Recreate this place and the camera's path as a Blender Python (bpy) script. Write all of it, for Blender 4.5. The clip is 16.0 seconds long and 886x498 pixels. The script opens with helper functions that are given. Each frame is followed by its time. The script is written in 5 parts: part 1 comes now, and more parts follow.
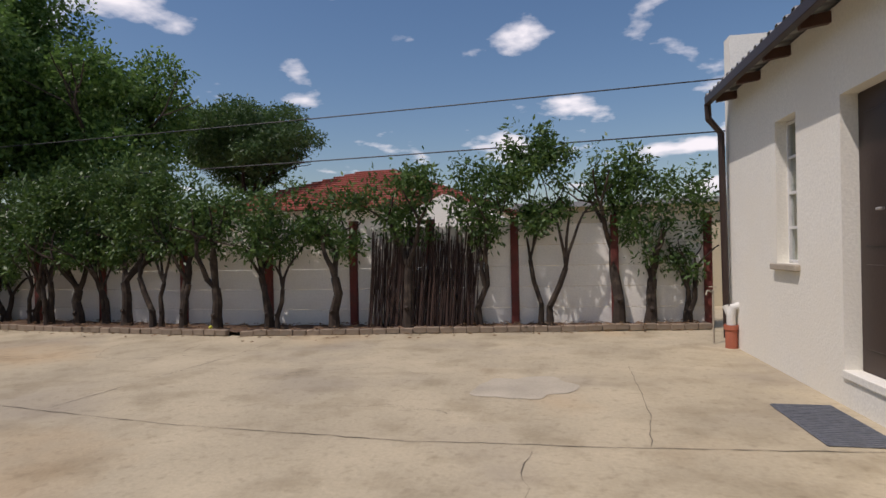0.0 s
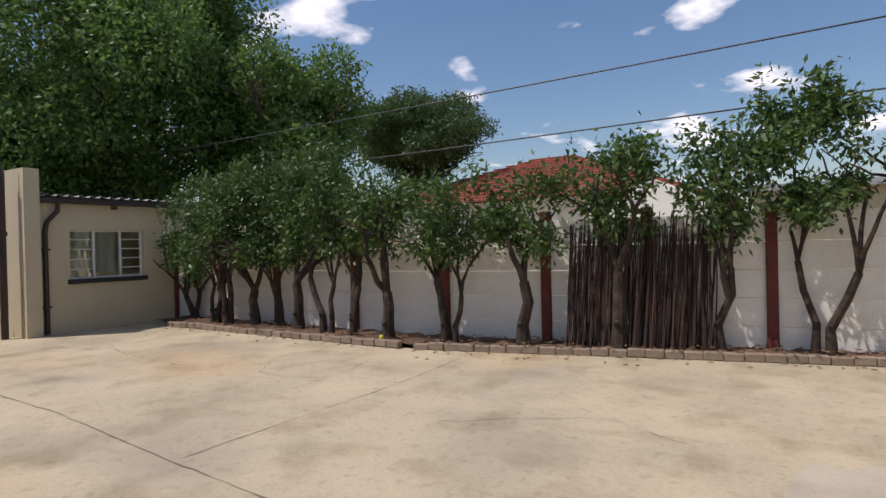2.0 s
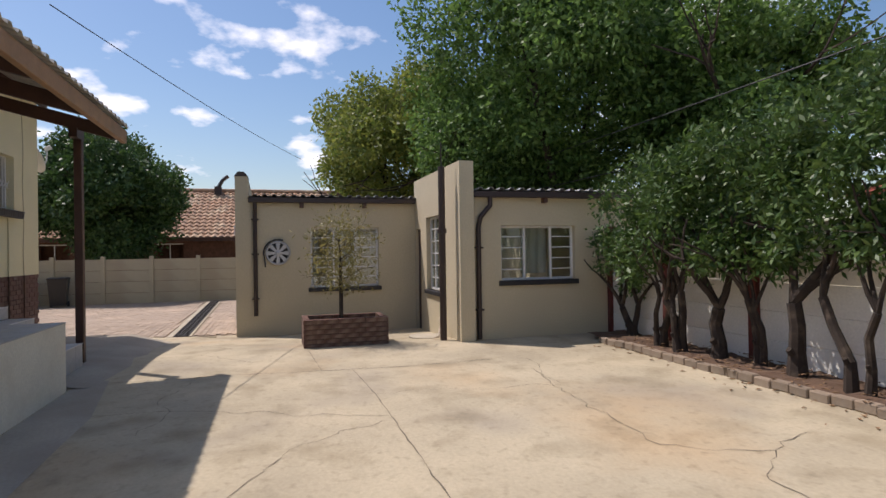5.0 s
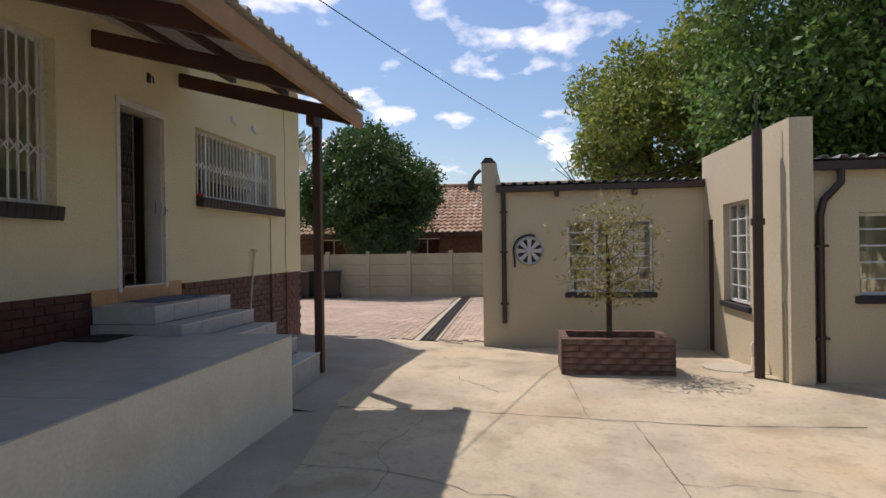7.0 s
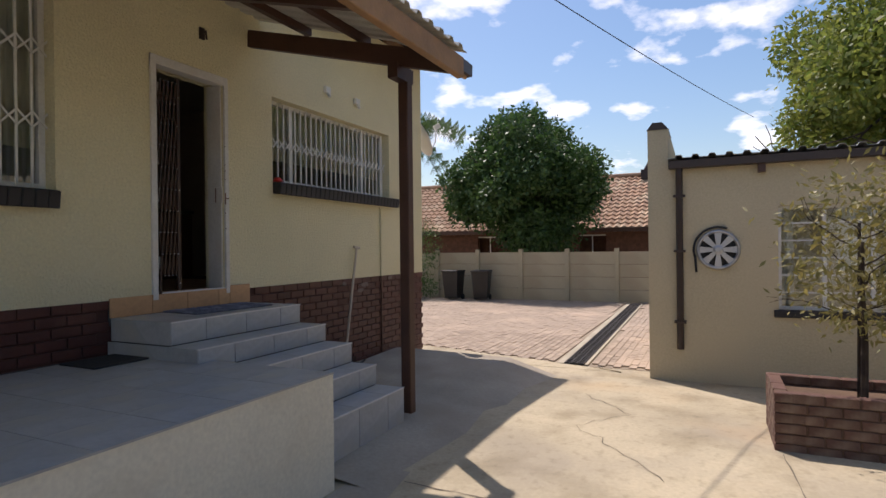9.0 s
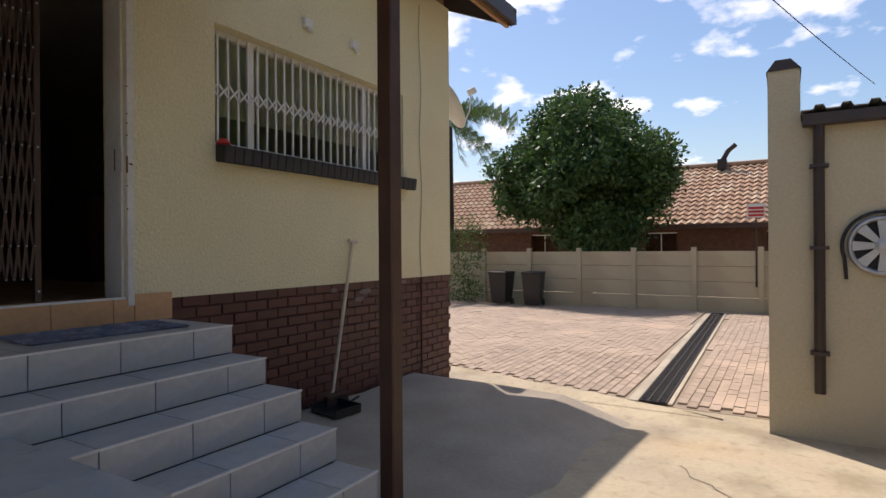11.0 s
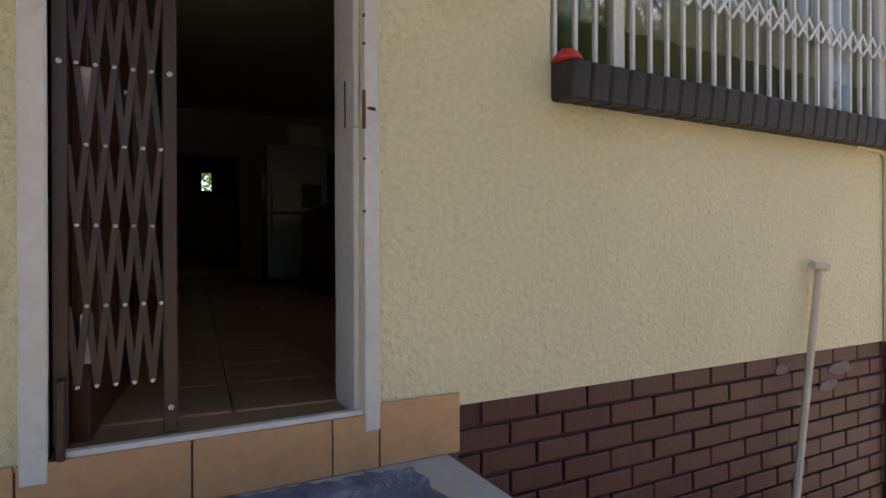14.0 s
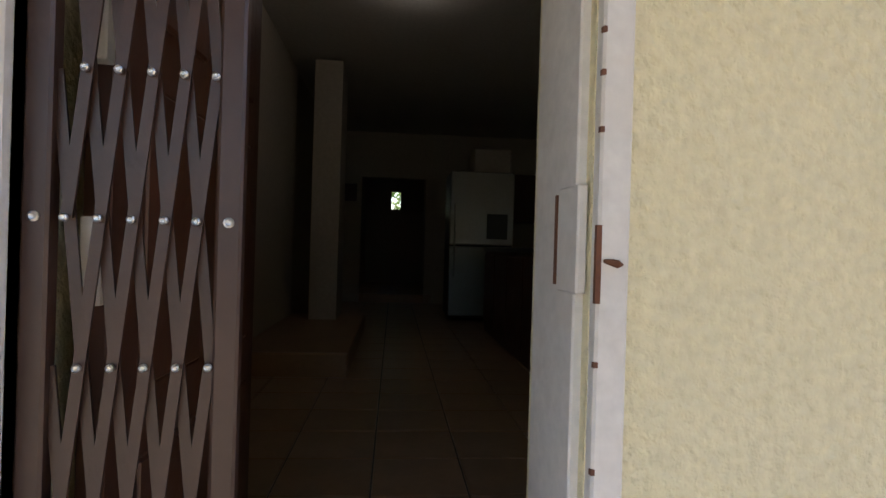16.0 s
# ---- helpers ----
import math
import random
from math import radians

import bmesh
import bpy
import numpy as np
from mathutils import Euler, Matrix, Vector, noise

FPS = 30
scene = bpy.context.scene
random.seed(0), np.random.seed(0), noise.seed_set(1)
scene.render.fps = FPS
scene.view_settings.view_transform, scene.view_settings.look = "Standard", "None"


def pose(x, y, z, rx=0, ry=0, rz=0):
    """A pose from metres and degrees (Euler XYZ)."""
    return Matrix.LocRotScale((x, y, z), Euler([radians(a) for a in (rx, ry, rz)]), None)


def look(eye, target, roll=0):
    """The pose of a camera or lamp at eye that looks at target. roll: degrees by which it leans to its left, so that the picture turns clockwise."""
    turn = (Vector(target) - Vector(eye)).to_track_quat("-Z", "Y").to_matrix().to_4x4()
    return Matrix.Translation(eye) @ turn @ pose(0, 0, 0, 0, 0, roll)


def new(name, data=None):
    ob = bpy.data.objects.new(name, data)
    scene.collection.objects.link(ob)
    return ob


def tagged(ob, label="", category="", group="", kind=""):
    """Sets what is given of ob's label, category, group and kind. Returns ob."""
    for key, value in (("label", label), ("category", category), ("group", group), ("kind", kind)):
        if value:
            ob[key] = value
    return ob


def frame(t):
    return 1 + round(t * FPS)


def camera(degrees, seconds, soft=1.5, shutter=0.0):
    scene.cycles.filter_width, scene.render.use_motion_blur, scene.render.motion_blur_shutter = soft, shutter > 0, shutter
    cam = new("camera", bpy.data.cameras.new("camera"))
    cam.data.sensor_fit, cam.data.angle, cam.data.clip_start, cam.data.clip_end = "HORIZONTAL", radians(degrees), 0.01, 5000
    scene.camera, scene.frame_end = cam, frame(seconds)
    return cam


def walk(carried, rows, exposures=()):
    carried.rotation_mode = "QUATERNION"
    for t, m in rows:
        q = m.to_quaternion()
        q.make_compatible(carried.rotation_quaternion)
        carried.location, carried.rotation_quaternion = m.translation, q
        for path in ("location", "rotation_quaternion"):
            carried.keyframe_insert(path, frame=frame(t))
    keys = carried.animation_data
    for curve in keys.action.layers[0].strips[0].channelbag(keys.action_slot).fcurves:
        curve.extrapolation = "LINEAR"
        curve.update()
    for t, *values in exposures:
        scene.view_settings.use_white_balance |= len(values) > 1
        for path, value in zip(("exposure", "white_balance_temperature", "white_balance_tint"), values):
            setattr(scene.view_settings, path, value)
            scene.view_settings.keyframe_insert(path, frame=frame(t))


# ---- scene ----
cam = camera(75.6, 16.0)
PATH = [
    (0, (0.957, -0.869, 1.391), (0.39, 1.049, 1.391), -1.1),
    (0.5, (0.666, -0.465, 1.418), (-0.022, 1.412, 1.414), -1.2),
    (1, (0.36, -0.07, 1.45), (-0.435, 1.765, 1.439), -1.2),
    (1.5, (0.077, 0.329, 1.475), (-0.838, 2.107, 1.459), -1.3),
    (2, (-0.214, 0.744, 1.48), (-1.304, 2.421, 1.465), -1.4),
    (2.5, (-0.592, 1.231, 1.467), (-1.875, 2.766, 1.458), -1.7),
    (3, (-0.9, 1.653, 1.467), (-2.384, 2.994, 1.464), -1.7),
    (3.5, (-1.25, 1.974, 1.481), (-2.905, 3.097, 1.481), -1.5),
    (4.2, (-1.971, 2.233, 1.471), (-3.782, 3.081, 1.481), -1.2),
    (6.3, (-4.196, 2.179, 1.593), (-6.195, 2.239, 1.59), -0.8),
    (7, (-4.914, 2.213, 1.599), (-6.893, 1.925, 1.596), -0.8),
    (7.5, (-5.454, 2.269, 1.604), (-7.377, 1.72, 1.599), -0.5),
    (8, (-6.007, 2.294, 1.604), (-7.873, 1.576, 1.602), -0.5),
    (8.5, (-6.558, 2.273, 1.601), (-8.386, 1.463, 1.598), -0.6),
    (11, (-9.121, 1.584, 1.533), (-10.835, 0.555, 1.531), -0.4),
    (11.5, (-9.497, 1.298, 1.548), (-11.14, 0.157, 1.54), -0.2),
    (12, (-9.812, 0.935, 1.564), (-11.418, -0.256, 1.544), 0.3),
    (12.5, (-10.09, 0.567, 1.575), (-11.637, -0.702, 1.56), 0.2),
    (13, (-10.313, 0.174, 1.595), (-11.714, -1.253, 1.575), 0.5),
    (13.5, (-10.531, -0.219, 1.623), (-11.734, -1.816, 1.588), 0.4),
    (14, (-10.685, -0.54, 1.698), (-11.622, -2.307, 1.694), -0.2),
    (14.5, (-10.769, -0.748, 1.794), (-11.42, -2.644, 1.783), 0.3),
    (15, (-10.813, -0.928, 1.913), (-11.340, -2.857, 1.903), 0.5),
    (15.5, (-10.869, -1.117, 2.01), (-11.291, -3.072, 2.005), 0.9),
    (16, (-10.905, -1.338, 2.11), (-11.240, -3.31, 2.11), 1.7),
]
walk(cam, [(t, look(eye, target, roll)) for t, eye, target, roll in PATH], [(t, ev, kelvin, 19) for t, ev, kelvin in ((0, -0.74, 6600), (2, -0.4, 6600), (3.5, -0.24, 6600), (6.5, -0.2, 6650), (8.5, -0.08, 6700), (11, 0.0, 6850), (12, 0.15, 6900), (13, 0.58, 6800), (14, 1.0, 6700), (15, 1.46, 6600), (16, 1.74, 6600))])

# ---- light ----
SUN = Vector((-1.2, -1.36, 3.25)).normalized()
world = bpy.data.worlds.new("sky")
scene.world = world
world.use_nodes = True
wn, wl = world.node_tree.nodes, world.node_tree.links
wn.clear()
w_out, w_bg, w_sky = wn.new("ShaderNodeOutputWorld"), wn.new("ShaderNodeBackground"), wn.new("ShaderNodeTexSky")
w_sky.sky_type, w_sky.sun_disc = "NISHITA", False
w_sky.sun_elevation, w_sky.sun_rotation = math.asin(SUN.z), math.atan2(SUN.x, SUN.y)
w_sky.air_density, w_sky.dust_density, w_sky.ozone_density = 1.25, 1.0, 3.0
w_bg.inputs["Strength"].default_value = 0.14
w_tc, w_sep, w_add, w_div = wn.new("ShaderNodeTexCoord"), wn.new("ShaderNodeSeparateXYZ"), wn.new("ShaderNodeMath"), wn.new("ShaderNodeVectorMath")
w_add.operation, w_add.inputs[1].default_value, w_div.operation = "ADD", 0.22, "DIVIDE"
w_comb, w_noise, w_ramp, w_mix = wn.new("ShaderNodeCombineXYZ"), wn.new("ShaderNodeTexNoise"), wn.new("ShaderNodeValToRGB"), wn.new("ShaderNodeMix")
w_noise.inputs["Scale"].default_value, w_noise.inputs["Detail"].default_value, w_noise.inputs["Roughness"].default_value = 3.3, 8.0, 0.5
w_ramp.color_ramp.elements[0].position, w_ramp.color_ramp.elements[1].position = 0.565, 0.68
w_mix.data_type = "RGBA"
w_mix.inputs[7].default_value = (11.0, 11.0, 11.3, 1)
wl.new(w_tc.outputs["Generated"], w_sep.inputs[0])
wl.new(w_sep.outputs["Z"], w_add.inputs[0])
for k in range(3):
    wl.new(w_add.outputs[0], w_comb.inputs[k])
wl.new(w_tc.outputs["Generated"], w_div.inputs[0])
wl.new(w_comb.outputs[0], w_div.inputs[1])
wl.new(w_div.outputs[0], w_noise.inputs["Vector"])
wl.new(w_noise.outputs[0], w_ramp.inputs[0])
wl.new(w_ramp.outputs[0], w_mix.inputs[0])
w_hue = wn.new("ShaderNodeHueSaturation")
w_hue.inputs["Saturation"].default_value = 1.15
wl.new(w_sky.outputs[0], w_hue.inputs["Color"])
wl.new(w_hue.outputs[0], w_mix.inputs[6])
wl.new(w_mix.outputs[2], w_bg.inputs["Color"])
wl.new(w_bg.outputs[0], w_out.inputs["Surface"])
sun = new("sun", bpy.data.lights.new("sun", "SUN"))
sun.data.energy, sun.data.angle, sun.data.color = 4.7, radians(0.53), (1.0, 0.955, 0.895)
sun.matrix_world = look(SUN * 50, (0, 0, 0))


# ---- materials ----
def material(name, colour, rough=0.7, dark=0.75, scale=3.0, fine=60.0, bump=0.2, metal=0.0, stain=None, stain_scale=0.6, spread=0.0, bump_scale=None, gloss=0.5, second=None, depth=0.01):
    """A surface with variation at two scales, a second stain colour, and fine relief. spread: change from piece to piece."""
    m = bpy.data.materials.new(name)
    m.use_nodes = True
    n, l = m.node_tree.nodes, m.node_tree.links
    b = n["Principled BSDF"]
    tc = n.new("ShaderNodeTexCoord")

    def noise_of(s, detail=5.0):
        t = n.new("ShaderNodeTexNoise")
        t.inputs["Scale"].default_value, t.inputs["Detail"].default_value = s, detail
        l.new(tc.outputs["Object"], t.inputs["Vector"])
        return t.outputs[0]

    def mixed(kind, fac, a, c):
        t = n.new("ShaderNodeMix")
        t.data_type, t.blend_type = "RGBA", kind
        for sock, v in ((t.inputs[0], fac), (t.inputs[6], a), (t.inputs[7], c)):
            if isinstance(v, bpy.types.NodeSocket):
                l.new(v, sock)
            else:
                sock.default_value = (*v, 1) if isinstance(v, tuple) else v
        return t.outputs[2]

    def ramp(v, lo, hi):
        t = n.new("ShaderNodeMapRange")
        t.inputs[1].default_value, t.inputs[2].default_value = lo, hi
        l.new(v, t.inputs[0])
        return t.outputs[0]

    c = mixed("MIX", ramp(noise_of(scale), 0.35, 0.7), tuple(colour), tuple(v * dark for v in colour))
    c = mixed("MULTIPLY", ramp(noise_of(fine, 3.0), 0.3, 0.9), c, tuple(0.82 for _ in range(3)))
    if stain:
        c = mixed("MIX", ramp(noise_of(stain_scale, 8.0), 0.52, 0.72), c, stain)
    if second:
        c = mixed("MIX", ramp(noise_of(0.33, 6.0), 0.56, 0.8), c, second)
        c = mixed("MULTIPLY", ramp(noise_of(1.7, 10.0), 0.50, 0.72), c, (0.72, 0.70, 0.66))
        c = mixed("MULTIPLY", ramp(noise_of(11.0, 6.0), 0.55, 0.75), c, (0.78, 0.77, 0.75))
    if spread:
        info = n.new("ShaderNodeObjectInfo")
        h = n.new("ShaderNodeHueSaturation")
        t = n.new("ShaderNodeMapRange")
        t.inputs[3].default_value, t.inputs[4].default_value = 1 - spread, 1 + spread
        l.new(info.outputs["Random"], t.inputs[0])
        l.new(t.outputs[0], h.inputs["Value"])
        l.new(c, h.inputs["Color"])
        c = h.outputs[0]
    l.new(c, b.inputs["Base Color"])
    b.inputs["Roughness"].default_value, b.inputs["Metallic"].default_value = rough, metal
    b.inputs["Specular IOR Level"].default_value = gloss
    if bump:
        bp = n.new("ShaderNodeBump")
        bp.inputs["Strength"].default_value, bp.inputs["Distance"].default_value = bump, depth
        l.new(noise_of(bump_scale or fine, 4.0), bp.inputs["Height"])
        l.new(bp.outputs[0], b.inputs["Normal"])
    return m


def leaf_material(name, colour, other, through_light=0.35):
    m = bpy.data.materials.new(name)
    m.use_nodes = True
    n, l = m.node_tree.nodes, m.node_tree.links
    b = n["Principled BSDF"]
    geo, ramp = n.new("ShaderNodeNewGeometry"), n.new("ShaderNodeValToRGB")
    ramp.color_ramp.elements[0].color, ramp.color_ramp.elements[1].color = (*colour, 1), (*other, 1)
    l.new(geo.outputs["Random Per Island"], ramp.inputs[0])
    l.new(ramp.outputs[0], b.inputs["Base Color"])
    b.inputs["Roughness"].default_value = 0.5
    tr, mx = n.new("ShaderNodeBsdfTranslucent"), n.new("ShaderNodeMixShader")
    l.new(ramp.outputs[0], tr.inputs[0])
    mx.inputs[0].default_value = through_light
    l.new(b.outputs[0], mx.inputs[1])
    l.new(tr.outputs[0], mx.inputs[2])
    l.new(mx.outputs[0], n["Material Output"].inputs[0])
    return m


CREAM = material("cream_stucco", (0.78, 0.71, 0.46), 0.85, 0.93, 1.1, 45, 0.62, stain=(0.72, 0.65, 0.44), stain_scale=0.5, bump_scale=46, depth=0.03)
CREAM_OLD = material("weathered_cream_stucco", (0.58, 0.50, 0.34), 0.88, 0.9, 0.8, 40, 0.4, stain=(0.52, 0.44, 0.30), stain_scale=0.7)
PORCH_SIDE = material("pale_porch_paint", (0.80, 0.75, 0.60), 0.85, 0.9, 1.2, 40, 0.4, stain=(0.62, 0.56, 0.43), stain_scale=1.5)
WHITE_WALL = material("offwhite_plaster", (0.88, 0.85, 0.75), 0.88, 0.95, 0.8, 40, 0.35, stain=(0.8, 0.76, 0.65))
PANEL = material("cream_concrete_panel", (0.86, 0.83, 0.75), 0.9, 0.88, 0.9, 35, 0.3, stain=(0.72, 0.67, 0.58), stain_scale=0.9)
CONCRETE = material("stained_concrete", (0.53, 0.445, 0.30), 0.9, 0.74, 0.8, 28, 0.5, stain=(0.33, 0.28, 0.205), stain_scale=0.55, second=(0.50, 0.34, 0.18))
RELIEF_EDGE = material("dark_joint", (0.17, 0.14, 0.10), 0.95, 0.6, 9, 50, 0.2)
PALE_CEMENT = material("pale_cement_patch", (0.51, 0.445, 0.335), 0.9, 0.75, 2, 40, 0.25)
APRON = material("dusty_cement", (0.42, 0.365, 0.285), 0.92, 0.75, 1.4, 30, 0.4, stain=(0.30, 0.25, 0.19), stain_scale=0.8)
TILE = material("grey_ceramic_tile", (0.45, 0.46, 0.46), 0.38, 0.78, 4, 25, 0.06, stain=(0.46, 0.44, 0.38), stain_scale=3, spread=0.06)
GROUT = material("dark_grout", (0.12, 0.115, 0.11), 0.95)
TRIM_WHITE = material("white_tile_trim", (0.72, 0.72, 0.70), 0.45, 0.9)
TERRA = material("terracotta_tile", (0.60, 0.34, 0.17), 0.5, 0.85, 3, 30, 0.1, spread=0.06)
TERRA_IN = material("brown_floor_tile", (0.36, 0.22, 0.12), 0.35, 0.85, 3, 30, 0.05, spread=0.05)
BRICK = material("maroon_painted_brick", (0.085, 0.024, 0.019), 0.5, 0.75, 5, 45, 0.35, stain=(0.11, 0.042, 0.03), stain_scale=4, spread=0.14)
MORTAR = material("maroon_mortar", (0.11, 0.048, 0.038), 0.9, 0.7, 5, 50, 0.3)
KERB_BRICK = material("old_kerb_brick", (0.31, 0.235, 0.165), 0.9, 0.6, 4, 40, 0.5, stain=(0.36, 0.30, 0.22), stain_scale=2, spread=0.13)
PLANTER_BRICK = material("dark_red_planter_brick", (0.14, 0.07, 0.05), 0.9, 0.6, 4, 40, 0.5, stain=(0.28, 0.2, 0.14), stain_scale=3, spread=0.15)
PAVER = material("clay_paver", (0.40, 0.31, 0.23), 0.85, 0.8, 5, 40, 0.3, stain=(0.45, 0.34, 0.25), stain_scale=0.8, spread=0.15)
SAND = material("joint_sand", (0.36, 0.29, 0.21), 0.95)
SILL = material("black_painted_sill", (0.028, 0.026, 0.028), 0.6, 0.7, 8, 50, 0.4)
WOOD_DARK = material("dark_brown_painted_timber", (0.085, 0.036, 0.022), 0.5, 0.7, 3, 40, 0.2)
WOOD_TAN = material("varnished_pine_beam", (0.40, 0.22, 0.10), 0.55, 0.75, 4, 35, 0.2)
WOOD_DOOR = material("brown_wooden_door", (0.10, 0.04, 0.022), 0.45, 0.7, 4, 40, 0.15)
STEEL_BROWN = material("brown_painted_steel", (0.055, 0.027, 0.019), 0.4, 0.8, 5, 60, 0.08)
STEEL_WHITE = material("white_painted_steel", (0.75, 0.74, 0.71), 0.45, 0.9, 3, 40, 0.08)
JAMB = material("chipped_white_jamb_paint", (0.70, 0.68, 0.64), 0.55, 0.9, 3, 40, 0.15, stain=(0.62, 0.58, 0.52), stain_scale=6)
RUST = material("rusty_iron", (0.16, 0.06, 0.03), 0.8, 0.6, 12, 80, 0.4)
STUD = material("bright_rivet", (0.65, 0.64, 0.62), 0.3, 0.9, metal=0.9, bump=0)
SHEET = material("grey_corrugated_sheet", (0.42, 0.42, 0.41), 0.5, 0.75, 2, 30, 0.15, metal=0.2)
PORCH_SHEET = material("pale_porch_sheet", (0.60, 0.57, 0.50), 0.6, 0.8, 2, 30, 0.15, stain=(0.42, 0.38, 0.32), stain_scale=1.2)
GUTTER = material("dark_brown_gutter", (0.045, 0.026, 0.02), 0.45, 0.8, 3, 40, 0.1)
ROOF_TILE = material("orange_clay_roof_tile", (0.46, 0.28, 0.17), 0.85, 0.7, 1.5, 20, 0.3, stain=(0.55, 0.42, 0.28), stain_scale=1.3)
ROOF_RED = material("red_roof_tile", (0.30, 0.07, 0.045), 0.8, 0.75, 1.0, 15, 0.3)
FACE_BRICK = material("brown_face_brick", (0.16, 0.075, 0.05), 0.9, 0.6, 6, 30, 0.3)
BARK = material("dark_bark", (0.05, 0.035, 0.025), 0.95, 0.5, 6, 30, 0.9, stain=(0.11, 0.08, 0.055), stain_scale=5, bump_scale=18)
POST_RED = material("red_oxide_post", (0.17, 0.035, 0.025), 0.8, 0.6, 4, 35, 0.3, stain=(0.08, 0.03, 0.02), stain_scale=3)
REED = material("dry_brown_cane", (0.07, 0.038, 0.027), 0.8, 0.6, 6, 50, 0.2, spread=0.3)
SOIL = material("dry_soil", (0.15, 0.09, 0.055), 1.0, 0.6, 3, 25, 0.8)
LITTER = material("dead_leaf", (0.30, 0.18, 0.09), 0.9, 0.6, 9, 40, 0.1)
BLACK_RUBBER = material("black_rubber", (0.03, 0.03, 0.032), 0.8, 0.8, 8, 90, 0.5)
BIN = material("black_plastic_bin", (0.018, 0.018, 0.02), 0.45, 0.8, 4, 40, 0.1)
ALLOY = material("silver_alloy", (0.45, 0.45, 0.46), 0.35, 0.85, 4, 40, 0.05, metal=0.6)
IRON = material("drain_iron", (0.05, 0.045, 0.042), 0.7, 0.7, 6, 60, 0.3, metal=0.4)
MAT_GREY = material("grey_woven_mat", (0.17, 0.18, 0.20), 0.95, 0.7, 20, 150, 0.8)
MAT_BLUE = material("blue_grey_cotton_rug", (0.20, 0.22, 0.30), 0.98, 0.6, 9, 140, 1.0, stain=(0.30, 0.32, 0.38), stain_scale=8)
BROOM_WOOD = material("worn_broom_handle", (0.62, 0.52, 0.40), 0.7, 0.85)
BRISTLE = material("brown_bristle", (0.09, 0.05, 0.035), 0.95, 0.6, 20, 120, 0.8)
DISH = material("dish_grey_enamel", (0.60, 0.60, 0.60), 0.45, 0.9)
RED = material("red_plastic", (0.55, 0.03, 0.02), 0.4, 0.85)
YELLOW = material("yellow_green_felt", (0.65, 0.62, 0.08), 0.8, 0.85)
CLAY_POT = material("terracotta_pipe", (0.45, 0.13, 0.07), 0.7, 0.8)
PVC = material("white_pvc", (0.75, 0.73, 0.66), 0.4, 0.9)
FRIDGE = material("brushed_fridge_steel", (0.26, 0.27, 0.26), 0.35, 0.9, 2, 60, 0.03, metal=0.7)
BLACK = material("black_gloss_plastic", (0.012, 0.012, 0.013), 0.3, 0.9)
ROOM = material("kitchen_wall_paint", (0.46, 0.41, 0.33), 0.8, 0.93, 1, 30, 0.1)
CEIL = material("kitchen_ceiling", (0.65, 0.62, 0.56), 0.85, 0.95, 1, 30, 0.05)
NET = leaf_material("white_net_curtain", (0.68, 0.65, 0.58), (0.68, 0.65, 0.58), 0.4)
CURTAIN = leaf_material("cream_net_curtain", (0.74, 0.66, 0.46), (0.74, 0.66, 0.46), 0.55)
WIRE = material("black_cable", (0.015, 0.015, 0.016), 0.6)
HILL = material("far_treeline", (0.05, 0.075, 0.04), 1.0, 0.6, 0.3, 3, 0.0)
LEAF_HEDGE = leaf_material("hedge_leaf", (0.034, 0.082, 0.016), (0.115, 0.19, 0.042), 0.3)
LEAF_BIG = leaf_material("tree_leaf", (0.05, 0.11, 0.022), (0.18, 0.30, 0.07), 0.45)
LEAF_YELLOW = leaf_material("yellowish_leaf", (0.11, 0.17, 0.035), (0.28, 0.30, 0.06), 0.5)
LEAF_DARK = leaf_material("dark_leaf", (0.03, 0.075, 0.02), (0.085, 0.16, 0.04), 0.3)
LEAF_PINE = leaf_material("feathery_leaf", (0.035, 0.08, 0.022), (0.10, 0.17, 0.045), 0.35)
LEAF_OLIVE = leaf_material("olive_leaf", (0.17, 0.16, 0.045), (0.32, 0.27, 0.09), 0.35)
GLASS = bpy.data.materials.new("window_glass")
GLASS.use_nodes = True
g_n, g_l = GLASS.node_tree.nodes, GLASS.node_tree.links
g_clear, g_shine, g_mix = g_n.new("ShaderNodeBsdfTransparent"), g_n.new("ShaderNodeBsdfGlossy"), g_n.new("ShaderNodeMixShader")
g_shine.inputs["Roughness"].default_value = 0.03
g_clear.inputs["Color"].default_value = (0.9, 0.93, 0.92, 1)
g_mix.inputs[0].default_value = 0.12
g_l.new(g_clear.outputs[0], g_mix.inputs[1])
g_l.new(g_shine.outputs[0], g_mix.inputs[2])
g_l.new(g_mix.outputs[0], g_n["Material Output"].inputs["Surface"])
GLOW = bpy.data.materials.new("lamp_glow")
GLOW.use_nodes = True
GLOW.node_tree.nodes["Principled BSDF"].inputs["Emission Color"].default_value = (1, 0.95, 0.85, 1)
GLOW.node_tree.nodes["Principled BSDF"].inputs["Emission Strength"].default_value = 18.0


